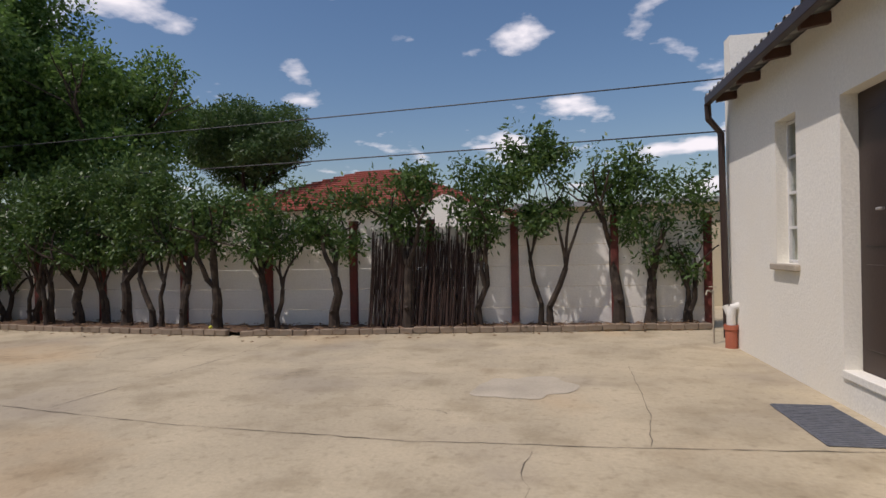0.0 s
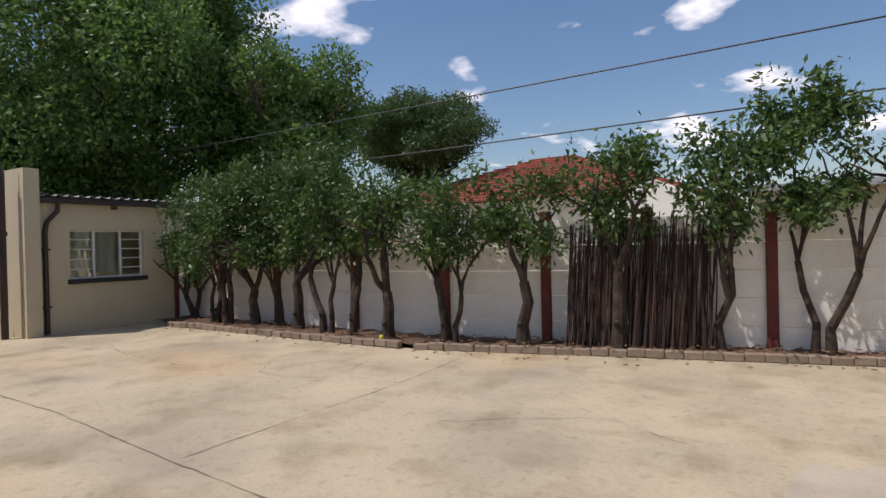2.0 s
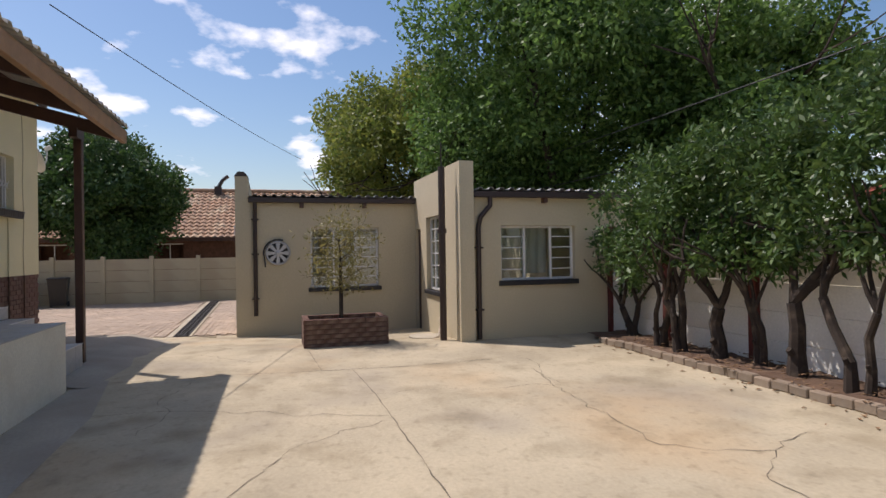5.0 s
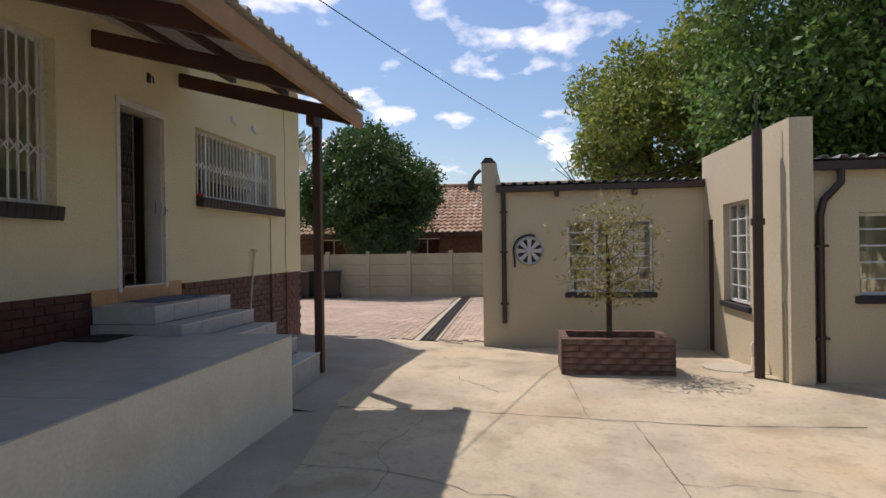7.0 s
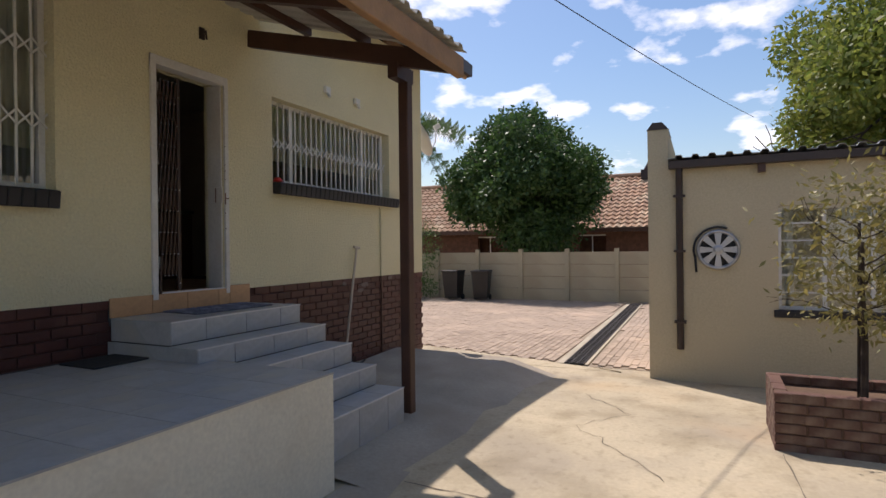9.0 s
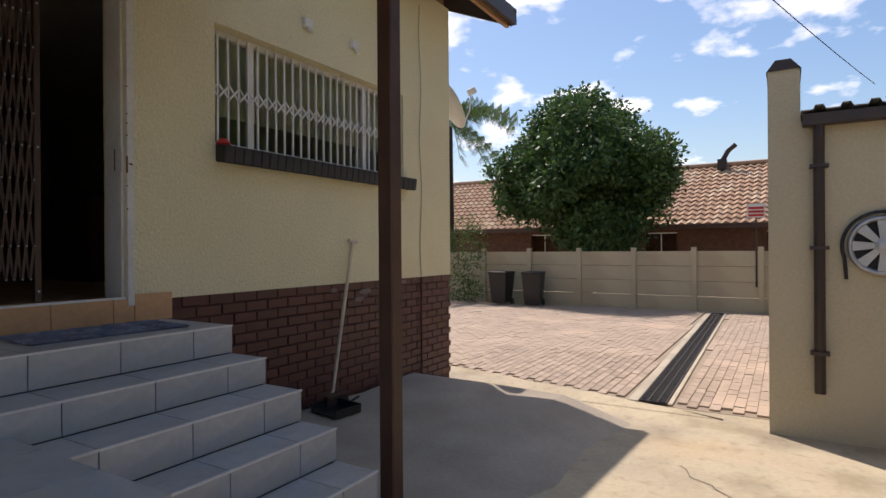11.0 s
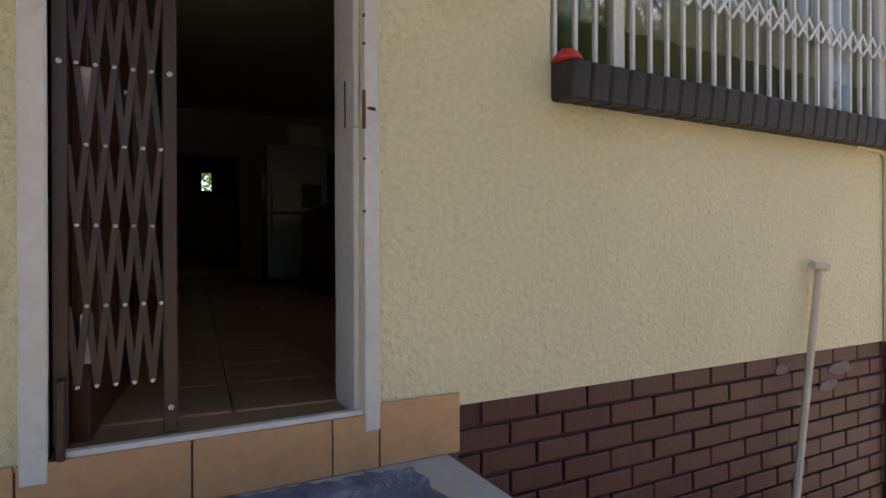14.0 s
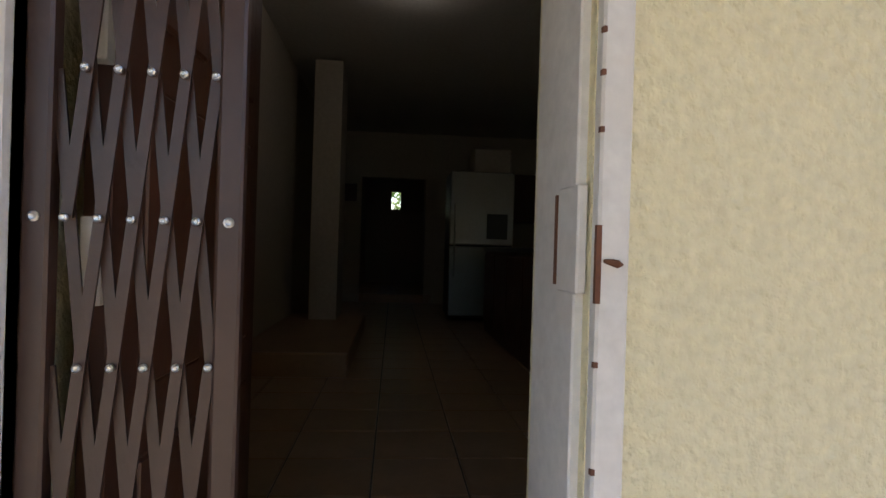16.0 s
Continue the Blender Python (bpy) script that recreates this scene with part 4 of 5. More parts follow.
Mesh().box(OX - 4.5, OX - 4.3, 1.7, 8.7, OB, 2.4).box(OX - 4.3, -12.2, 8.5, 8.7, OB, 2.4).make("rear_wall", CREAM_OLD, out)
Mesh().box(OX - 4.4, OX - 0.1, 1.72, 8.5, -0.2, -0.1).box(OX - 0.1, -12.25, 5.42, 8.5, -0.2, -0.1).make("inner_floor", PALE_CEMENT, out)
Mesh().box(-14.95, -14.52, 5.22, 5.26, -0.16, 2.0, 0.004).make("outbuilding_door", WOOD_DARK, out, label="dark brown door in shade")


def pane_window(name, axis, face, a0, a1, z0, z1, muls, rails, label, plain=(), drapes=None):
    """A steel casement with small panes, set back in a wall."""
    w = empty(name, label=label, category="window", kind="structure")
    sgn = 1 if axis == "y" else -1

    def bx(m, p0, p1, q0, q1, d0, d1, b=0.003):
        if axis == "y":
            return m.box(face - d1, face - d0, p0, p1, q0, q1, b)
        return m.box(p0, p1, face + d0, face + d1, q0, q1, b)

    fr = Mesh()
    for p in ((a0, a1, z0, z0 + 0.04), (a0, a1, z1 - 0.04, z1)):
        bx(fr, *p, 0.09, 0.13)
    edges = [a0 + 0.02, *muls, a1 - 0.02]
    for e in edges:
        bx(fr, e - 0.02, e + 0.02, z0 + 0.03, z1 - 0.03, 0.085, 0.132)
    for k, (e0, e1) in enumerate(zip(edges, edges[1:])):
        for r in () if k in plain else rails:
            bx(fr, e0, e1, r - 0.009, r + 0.009, 0.095, 0.12, 0)
    fr.make("frame", STEEL_WHITE, w)
    for k, (e0, e1) in enumerate(zip(edges, edges[1:])):
        zs = [z0 + 0.03, *(() if k in plain else rails), z1 - 0.03]
        for r0, r1 in zip(zs, zs[1:]):
            ob = bx(Mesh(), e0 + 0.015, e1 - 0.015, r0 + 0.006, r1 - 0.006, 0.104, 0.110, 0).make("pane", GLASS, w)
            ob.visible_shadow = False
    cur = Mesh()
    for c0, c1, q0, q1 in drapes or ((a0, a1, z0 + 0.1, z1),):
        k = max(8, int((c1 - c0) / 0.035))
        fold = [(c0 + (c1 - c0) * i / k, 0.26 + 0.015 * math.sin(i * 1.4), z) for i in range(k + 1) for z in (q0, q1)]
        cur.add([(face - d, c, z) if axis == "y" else (c, face + d + 0.03, z) for c, d, z in fold], [(2 * i, 2 * i + 2, 2 * i + 3, 2 * i + 1) for i in range(k)])
    cur.make("blind", NET, w, label="white net curtain")
    si = Mesh()
    if axis == "y":
        si.box(face - 0.09, face + 0.05, a0 - 0.05, a1 + 0.05, z0 - 0.085, z0, 0.008)
    else:
        si.box(a0 - 0.05, a1 + 0.05, face - 0.05, face + 0.09, z0 - 0.085, z0, 0.008)
    si.make("sill", SILL, w, label="dark painted sill")
    return w


window_3 = pane_window("window_3", "y", OX, *W1, (3.4, 3.87), [0.8 + 0.208 * i for i in range(1, 6)], "white steel window with horizontal glazing bars", drapes=((3.55, 3.95, 1.25, 2.05), (2.95, 3.1, 0.85, 2.05)))
window_4 = pane_window("window_4", "y", -12.0, *W2, (6.42, 6.93), [0.99 + 0.19 * i for i in range(1, 5)], "white steel window with louvre-like glazing bars", plain=(1,), drapes=((6.42, 6.93, 1.1, 1.94), (5.98, 6.15, 1.5, 1.94)))
window_5 = pane_window("window_5", "x", 5.16, *FW, (-13.71, -13.37), [0.76 + 0.24 * i for i in range(1, 6)], "white steel window with small panes in sunlit wall")

dpipe = Mesh().tube([(OX + 0.08, 1.83, 2.58), (OX + 0.08, 1.83, 2.45), (OX + 0.06, 1.83, 2.35), (OX + 0.06, 1.83, 0.27)], 0.042, 10)
for z in (0.6, 1.5, 2.2):
    dpipe.box(OX, OX + 0.11, 1.76, 1.90, z, z + 0.03)
dpipe.make("downpipe", GUTTER, label="dark brown downpipe on the outbuilding", category="downpipe")
dpipe = Mesh().tube([(-11.9, 5.72, 2.44), (-11.9, 5.72, 2.28), (-11.93, 5.55, 2.08), (-11.95, 5.52, 1.9), (-11.95, 5.52, 0.02)], 0.042, 10)
for z in (0.5, 1.55):
    dpipe.box(-12.0, -11.9, 5.45, 5.59, z, z + 0.03)
dpipe.make("downpipe", GUTTER, label="dark brown swan-neck downpipe by the parapet", category="downpipe")
pole = Mesh().tube([(-12.19, 4.95, -0.05), (-12.19, 4.95, 2.96)], 0.058, 12).tube([(-12.19, 4.95, 1.82), (-12.19, 4.95, 1.9)], 0.078, 12).tube([(-12.19, 4.95, 2.9), (-12.2, 4.95, 3.38)], 0.012, 6)
pole.make("vent_pole", GUTTER, label="tall dark steel pole beside the parapet wall", category="pole")
Mesh(Matrix.Translation((-12.85, 4.82, ground_z(-12.85)))).lathe([(0.32, 0), (0.32, 0.025), (0.28, 0.032), (0.27, 0.026), (0, 0.028)], 28).make("manhole_cover", PALE_CEMENT, label="pale round concrete drain cover", category="manhole cover")
hp = Mesh().tube([(-12.5 + 0.05 * math.cos(a), 5.02 - 0.1 * math.sin(a) * 0.4, 0.02 + 0.33 * abs(math.sin(a / 2)) ** 0.7) for a in np.linspace(0, 6.28, 18)], 0.018, 6)
hp.tube([(-12.4, 4.95, 0.2), (-12.25, 4.88, 0.06), (-12.3, 4.8, 0.03)], 0.018, 6)
hp.make("garden_hose", BROOM_WOOD, label="coiled tan garden hose against the wall", category="hose")
Mesh().tube([(-12.02, 5.148, 0.02), (-12.03, 5.148, 0.9), (-11.99, 5.147, 0.93), (-11.96, 5.148, 0.85), (-11.94, 5.148, 0.02)], 0.006, 6).make("wire_loop", CREAM_OLD, label="thin looped wire on the parapet wall", category="wire")

# wheel trim on the wall
wh = empty("wheel_trim", label="silver alloy wheel trim hung on the cream wall", category="wheel trim")
WM = Matrix.Translation((OX + 0.005, 2.27, 1.53)) @ Matrix.Rotation(radians(90), 4, "Y")
Mesh(WM).lathe([(0.245, 0), (0.25, 0.03), (0.235, 0.05), (0.215, 0.045), (0.205, 0.012)], 36).make("rim", ALLOY, wh, smooth=True)
Mesh(WM).lathe([(0.206, 0.008), (0.0, 0.008)], 32).make("backing", BLACK_RUBBER, wh)
sp = Mesh(WM)
for i in range(8):
    a = 2 * math.pi * i / 8
    c, s = math.cos(a), math.sin(a)
    q = [(0.05, -0.022), (0.05, 0.022), (0.21, 0.042), (0.21, -0.042)]
    sp.add([(c * r - s * t, s * r + c * t, z) for z in (0.02, 0.045) for r, t in q], [(3, 2, 1, 0), (4, 5, 6, 7), (0, 1, 5, 4), (1, 2, 6, 5), (2, 3, 7, 6), (3, 0, 4, 7)])
sp.lathe([(0.06, 0.02), (0.06, 0.05), (0.03, 0.058), (0, 0.058)], 20)
sp.make("spokes", ALLOY, wh)
Mesh().tube([(OX + 0.03, 2.27 + 0.28 * math.cos(a), 1.53 + 0.28 * math.sin(a)) for a in np.linspace(1.2, 3.5, 14)] + [(OX + 0.03, 2.02, 1.25)], 0.014, 6).make("hose_end", BLACK_RUBBER, wh)

# planter with young olive tree
planter = empty("brick_planter", label="low rectangular brick planter filled with soil", category="planter")
pbk = block_mesh("planter_brick", 0.212, 0.10, 0.072, 0.006, PLANTER_BRICK)
X0, X1, Y0, Y1 = -12.98, -12.18, 2.63, 4.0
for r in range(6):
    z = ground_z(-12.6) + 0.036 + r * 0.078
    o = 0.11 if r % 2 else 0.0
    n = 6
    for i in range(n + 1):
        y = min(Y1 - 0.106, max(Y0 + 0.106, Y0 + 0.106 + i * 0.222 - o))
        for x in (X0 + 0.05, X1 - 0.05):
            piece("planter_brick", pbk, planter, (x, y, z), radians(90))
    for i in range(3):
        x = min(X1 - 0.21, max(X0 + 0.21, X0 + 0.21 + i * 0.222 - o))
        for y in (Y0 + 0.052, Y1 - 0.052):
            piece("planter_brick", pbk, planter, (x, y, z))
Mesh().box(X0 + 0.012, X0 + 0.088, Y0 + 0.012, Y1 - 0.012, -0.1, 0.44).box(X1 - 0.088, X1 - 0.012, Y0 + 0.012, Y1 - 0.012, -0.1, 0.44).box(X0 + 0.02, X1 - 0.02, Y0 + 0.012, Y0 + 0.09, -0.1, 0.44).box(X0 + 0.02, X1 - 0.02, Y1 - 0.09, Y1 - 0.012, -0.1, 0.44).make("mortar", SOIL, planter)
Mesh().box(X0 + 0.09, X1 - 0.09, Y0 + 0.09, Y1 - 0.09, -0.1, 0.36).make("soil", SOIL, planter)
rng = np.random.default_rng(5)


def limb(mesh, p, d, length, r, rng, depth, tips, bend=0.25, split=(2, 3), n=6):
    """A tapering branch that divides; the ends are added to tips."""
    pts, rad = [Vector(p)], [r]
    d = Vector(d).normalized()
    k = 4
    for i in range(k):
        d = (d + Vector(rng.normal(size=3)) * bend * 0.5 + Vector((0, 0, 0.08))).normalized()
        pts.append(pts[-1] + d * length / k)
        rad.append(r * (1 - 0.45 * (i + 1) / k))
    mesh.tube(pts, rad, n, cap=depth == 0)
    if depth == 0:
        tips.append(pts[-1])
        return
    for _ in range(int(rng.integers(split[0], split[1] + 1))):
        nd = (d + Vector(rng.normal(size=3)) * 0.55).normalized()
        limb(mesh, pts[-1], nd, length * 0.68, rad[-1] * 0.8, rng, depth - 1, tips, bend, split, max(4, n - 1))


sap = empty("olive_sapling", label="thin young olive tree with sparse yellowish leaves in a planter", category="tree")
tk, tips = Mesh(), []
tk.tube([(-12.55, 3.27, 0.34), (-12.56, 3.28, 0.8), (-12.54, 3.26, 1.25), (-12.55, 3.27, 1.6)], [0.03, 0.026, 0.02, 0.014], 8)
tk.tube([(-12.62, 3.25, 0.34), (-12.60, 3.26, 1.75)], 0.013, 6)
for i in range(13):
    a = i * 2.4
    limb(tk, (-12.55, 3.27, 0.85 + 0.07 * i), (math.cos(a), math.sin(a), 0.45), 0.42, 0.008, rng, 1, tips, 0.4, (2, 2), 4)
tk.make("trunk", BARK, sap)
leaves("crown", LEAF_OLIVE, [(-12.55, 3.27, 1.7), (-12.55, 3.3, 1.15)], [(0.5, 0.62, 0.6), (0.42, 0.6, 0.35)], 640, 0.072, sap, rng, 0.16, 0.2)

# ---- right-hand cottage ----
RM = Matrix.Translation((2.55, 7.44, 0)) @ Matrix.Rotation(radians(5.74), 4, "Z")
cot = empty("cottage", label="off-white plastered cottage with a dark overhanging eave", category="cottage")
CD, CW = (-3.75, -2.74, 0.3, 2.63), (-1.85, -1.32, 1.17, 2.7)
Mesh(RM).wall("y", 0.0, 0.26, -8.0, 0.45, -0.1, 3.4, [CD, CW]).make("wall", WHITE_WALL, cot)
Mesh(RM).box(0.26, 4.5, 0.2, 0.45, -0.1, 3.4).box(0.26, 4.5, -8.0, -7.75, -0.1, 3.4).box(4.5, 4.75, -8.0, 0.45, -0.1, 3.6).make("side_wall", WHITE_WALL, cot)
Mesh(RM).box(0.0, 4.5, 0.2, 0.45, 3.4, 4.2).make("parapet", WHITE_WALL, cot)
crf = Mesh(RM)
ribbed_sheet(crf, -8.1, 0.2, -0.31, 3.40, 4.8, 4.3, along="y")
crf.make("roof_sheeting", SHEET, cot)
Mesh(RM).box(-0.33, -0.25, -8.1, 0.2, 3.28, 3.39, 0.006).make("gutter", GUTTER, cot)
for i in range(9):
    y = -0.05 - i * 0.85
    slope_bar(Mesh(RM), (-0.25, y, 3.30), (0.02, y, 3.34), 0.06, 0.1).make("rafter_end", WOOD_DARK, cot)
Mesh(RM).box(0.26, 4.5, -7.75, 0.05, 0.3, 0.4).make("inner_floor", GROUT, cot)
Mesh(RM).box(-0.02, 0.12, -3.75, -2.74, 0.24, 0.306, 0.004).make("door_step", WHITE_WALL, cot)
cdo = Mesh(RM).box(0.135, 0.18, -3.75, -2.745, 0.3, 2.63, 0.004)
for z0, z1 in ((0.5, 1.2), (1.35, 2.45)):
    cdo.box(0.122, 0.137, -3.65, -3.3, z0, z1, 0.006).box(0.122, 0.137, -3.2, -2.85, z0, z1, 0.006)
cdo.make("cottage_door", GUTTER, cot, label="near-black panelled door")
Mesh(RM).tube([(0.13, -3.11, 1.64), (0.08, -3.11, 1.64), (0.08, -3.2, 1.64)], 0.012, 6).make("door_handle", STUD, cot)
cwf = Mesh(RM)
for z in (1.19, 1.55, 1.92, 2.3, 2.67):
    cwf.box(0.12, 0.16, -1.85, -1.32, z - 0.015, z + 0.015)
for y in (-1.835, -1.585, -1.335):
    cwf.box(0.115, 0.165, y - 0.015, y + 0.015, 1.19, 2.68)
cwf.make("window_frame", STEEL_WHITE, cot)
Mesh(RM).box(0.137, 0.143, -1.84, -1.33, 1.19, 2.68).make("window_pane", GLASS, cot)
cot.children[-1].visible_shadow = False
Mesh(RM).box(0.3, 0.32, -2.0, -1.1, 1.1, 2.7).make("blind", CURTAIN, cot)
Mesh(RM).box(-0.06, 0.11, -1.91, -1.26, 1.10, 1.168, 0.01).make("window_sill", APRON, cot)
Mesh(RM).tube([(-0.28, 0.24, 3.3), (-0.27, 0.25, 3.1), (-0.1, 0.3, 2.9), (-0.07, 0.3, 0.1)], 0.045, 10).make("downpipe", GUTTER, label="dark downpipe on the cottage corner", category="downpipe")
gl = empty("gully_pipe", label="terracotta gully pipe with a white plastic elbow by the wall", category="pipe")
Mesh(Matrix.Translation((2.46, 7.5, 0))).lathe([(0.075, -0.02), (0.075, 0.24), (0.09, 0.25), (0.09, 0.31), (0.07, 0.31), (0.065, 0.1)], 18).make("socket", CLAY_POT, gl)
Mesh().tube([(2.46, 7.5, 0.26), (2.46, 7.5, 0.44), (2.49, 7.5, 0.54), (2.58, 7.48, 0.57)], 0.055, 12).tube([(2.44, 7.52, 0.45), (2.4, 7.55, 0.56)], 0.04, 10).make("elbow", PVC, gl)
sd = empty("standpipe", label="thin garden tap standpipe beside the cottage", category="tap")
Mesh().tube([(2.3, 7.85, 0.0), (2.3, 7.85, 0.75)], 0.014, 6).tube([(2.3, 7.85, 0.72), (2.22, 7.8, 0.74), (2.2, 7.79, 0.68)], 0.012, 6).tube([(2.25, 7.85, 0.79), (2.35, 7.85, 0.79)], 0.008, 6).make("pipe", PALE_CEMENT, sd)
mt = Mesh(Matrix.Translation((2.53, 4.12, 0.0)) @ Matrix.Rotation(radians(6), 4, "Z"))
mt.box(-0.25, 0.23, -0.52, 0.52, 0.001, 0.014, 0.004)
for i in range(24):
    mt.box(-0.24, 0.22, -0.505 + i * 0.043, -0.485 + i * 0.043, 0.012, 0.019)
mt.make("door_mat", MAT_GREY, label="dark grey woven mat on the concrete by the cottage", category="mat")

# ---- boundary wall on the hedge side ----
def edge_wall(x):
    return 8.12 if x < -5.2 else 8.12 + (x + 5.2) * 0.198


def kerb_y(x):
    return 7.28 if x < -5.1 else 7.3 + (x + 5.1) * 0.268


bw = empty("boundary_wall", label="pale precast concrete panel wall with red-oxide posts behind hedge trees", category="wall", kind="structure")
posts = [-12.0, -10.4, -8.72, -6.78, -4.98, -3.45, -2.1, -0.66, 1.0, 2.5]
for a, b in zip(posts, posts[1:]):
    ya, yb = edge_wall(a), edge_wall(b)
    ang = math.atan2(yb - ya, b - a)
    ln = math.hypot(b - a, yb - ya)
    for k in range(5):
        me = slab("wall_panel", ln - 0.02, 0.05, 0.352, PANEL)
        o = piece("wall_panel", me, bw, ((a + b) / 2, (ya + yb) / 2, 0.17 + k * 0.36), ang)
        o.location.y += (k % 2) * 0.004
for x in posts:
    Mesh().box(x - 0.065, x + 0.065, edge_wall(x) - 0.1, edge_wall(x) + 0.06, 0, 1.92, 0.01).make("post", POST_RED, bw, label="red-oxide painted post")
so = Mesh()
v = []
sx = list(np.linspace(-11.6, 2.45, 120))
for i, x in enumerate(sx):
    for j in range(5):
        y0, y1 = kerb_y(x) + 0.05, edge_wall(x)
        v.append((x, y0 + (y1 - y0) * j / 4, 0.075 + 0.02 * math.sin(i * 1.7 + j * 2.3) + 0.012 * math.sin(i * 4.1 - j)))
so.add(v, [(i * 5 + j, i * 5 + j + 1, i * 5 + j + 6, i * 5 + j + 5) for i in range(len(sx) - 1) for j in range(4)])
so.make("planting_bed", SOIL, kind="structure", label="dry soil bed with leaf litter under the hedge", category="soil")
kerb = empty("kerb", label="low uneven brick kerb along the planting bed", category="kerb", kind="structure")
kb = block_mesh("kerb_brick", 0.218, 0.105, 0.10, 0.012, KERB_BRICK)
rng = np.random.default_rng(8)
x = -10.9
while x < 2.4:
    slope = 0.0 if x < -5.1 else math.atan(0.268)
    if not -5.35 < x < -5.05:
        o = piece("kerb_brick", kb, kerb, (x, kerb_y(x) + rng.normal() * 0.008, 0.048 + rng.normal() * 0.006), slope + rng.normal() * 0.03)
    x += 0.222 * math.cos(slope)
lt = Mesh()
for i in range(900):
    x = rng.uniform(-10.8, 2.3)
    y = rng.uniform(kerb_y(x) - 0.12, edge_wall(x) - 0.05) if i % 6 else kerb_y(x) - abs(rng.normal()) * 0.25
    z = 0.115 if y > kerb_y(x) + 0.08 else (0.006 if y < kerb_y(x) - 0.06 else 0.105)
    a, s = rng.uniform(0, 6.28), rng.uniform(0.02, 0.05)
    c, d = math.cos(a) * s, math.sin(a) * s
    lt.add([(x - c, y - d, z), (x + d * 0.4, y - c * 0.4, z + 0.012), (x + c, y + d, z + 0.004), (x - d * 0.4, y + c * 0.4, z + 0.014)], [(0, 1, 2, 3)])
lt.make("leaf_litter", LITTER, kind="stuff", label="dry fallen leaves along the kerb", category="leaves")
Mesh(Matrix.Translation((-5.62, 7.33, 0.135))).lathe([(0.033 * math.sin(a), -0.033 * math.cos(a)) for a in np.linspace(0, math.pi, 9)], 14).make("ball", YELLOW, label="small yellow-green ball on the kerb", category="ball", smooth=True)


def hedge_tree(x, y, top, low, rx, count, seed, stems=2, fork=0.5, lean=0.0):
    """A clipped laurel-like tree: bare forked stems under a leafy crown."""
    rng = np.random.default_rng(seed)
    t = empty("hedge_tree", label="clipped evergreen hedge tree with bare dark trunks", category="tree", group="hedge trees along the boundary wall")
    t.location = (x, y, 0.06)
    m = Mesh()
    for s in range(stems):
        a = rng.uniform(0, 6.28)
        sx_, sy_ = (0.09 * math.cos(a), 0.05 * math.sin(a)) if stems > 1 else (0, 0)
        ex, ey = sx_ * 3.5 + rng.normal() * 0.1 + lean, rng.normal() * 0.08
        r = rng.uniform(0.036, 0.062) if stems > 1 else 0.088
        zf = low * rng.uniform(0.5, 0.7)
        pts = [(sx_, sy_, -0.05), (sx_ + rng.normal() * 0.02, sy_, zf * 0.35), (sx_ + (ex - sx_) * 0.4 + rng.normal() * 0.03, sy_ + ey * 0.4, zf * 0.75), (ex * 0.7, ey * 0.7, zf * 1.1)]
        m.tube(pts, [r * 1.35, r, r * 0.92, r * 0.85], 8)
        m.tube([(pts[1][0], pts[1][1] - r * 0.8, pts[1][2]), (pts[1][0], pts[1][1] - r * 1.35, pts[1][2] + 0.05)], [r * 0.5, r * 0.4], 6)
        for b in range(3):
            d = (rng.normal() * 0.5 * fork, rng.normal() * 0.25, 1)
            limb(m, pts[-1], d, (low - zf) * 0.9 + 0.3, r * 0.6, rng, 1, [], 0.35, (2, 2), 6)
    m.make("trunk", BARK, t)
    h = top - low
    cs, rs = [], []
    for i in range(15):
        f = rng.uniform(0.05, 0.8)
        wide = 0.75 if 0.25 < f < 0.75 else 0.5
        cs.append((rng.uniform(-1, 1) * rx * wide + lean, rng.uniform(-1, 1) * 0.26 - 0.03, low + h * f))
        q = rng.uniform(0.15, 0.27)
        rs.append((q * 1.1, q, q * rng.uniform(0.8, 1.25)))
    for i in range(7):
        cs.append((rng.uniform(-1, 1) * rx * 0.7 + lean, rng.uniform(-0.15, 0.15), low + h * rng.uniform(0.78, 0.95)))
        rs.append((0.06, 0.06, rng.uniform(0.14, 0.24)))
    leaves("crown", LEAF_HEDGE, cs, rs, int(count * 0.78), 0.1, t, rng, 0.19, 0.12)
    return t


HEDGE = [(-11.0, 7.85, 2.7, 1.0, 0.7, 1300, 2), (-10.07, 7.66, 2.75, 1.25, 0.8, 1500, 2), (-9.45, 7.55, 2.9, 1.3, 0.75, 1500, 3), (-8.95, 7.72, 3.0, 1.35, 0.7, 1400, 1), (-8.4, 7.8, 2.95, 1.4, 0.65, 1400, 2), (-7.82, 7.75, 2.9, 1.5, 0.6, 1200, 1), (-7.01, 7.62, 3.25, 1.45, 0.7, 1500, 2), (-6.37, 7.62, 2.7, 1.5, 0.55, 1100, 2), (-5.66, 7.48, 2.5, 1.5, 0.55, 1000, 1), (-4.64, 7.5, 2.45, 1.4, 0.62, 1100, 3), (-3.61, 7.8, 2.45, 1.5, 0.62, 1100, 1), (-2.4, 8.05, 2.75, 1.75, 0.65, 1200, 1), (-1.25, 8.4, 2.95, 1.7, 0.55, 1300, 2), (-0.14, 8.72, 3.4, 1.85, 0.78, 2000, 2), (1.05, 8.95, 3.05, 2.0, 0.5, 1000, 1), (1.55, 9.05, 2.85, 1.2, 0.42, 600, 1), (2.1, 9.2, 2.7, 1.0, 0.5, 800, 2)]
for i, (x, y, top, low, rx, count, stems) in enumerate(HEDGE):
    hedge_tree(x, max(y, kerb_y(x) + 0.26), top + (0.15 if x < -6 else 0.0), low - 0.2, rx * 1.12, count, 20 + i, stems)

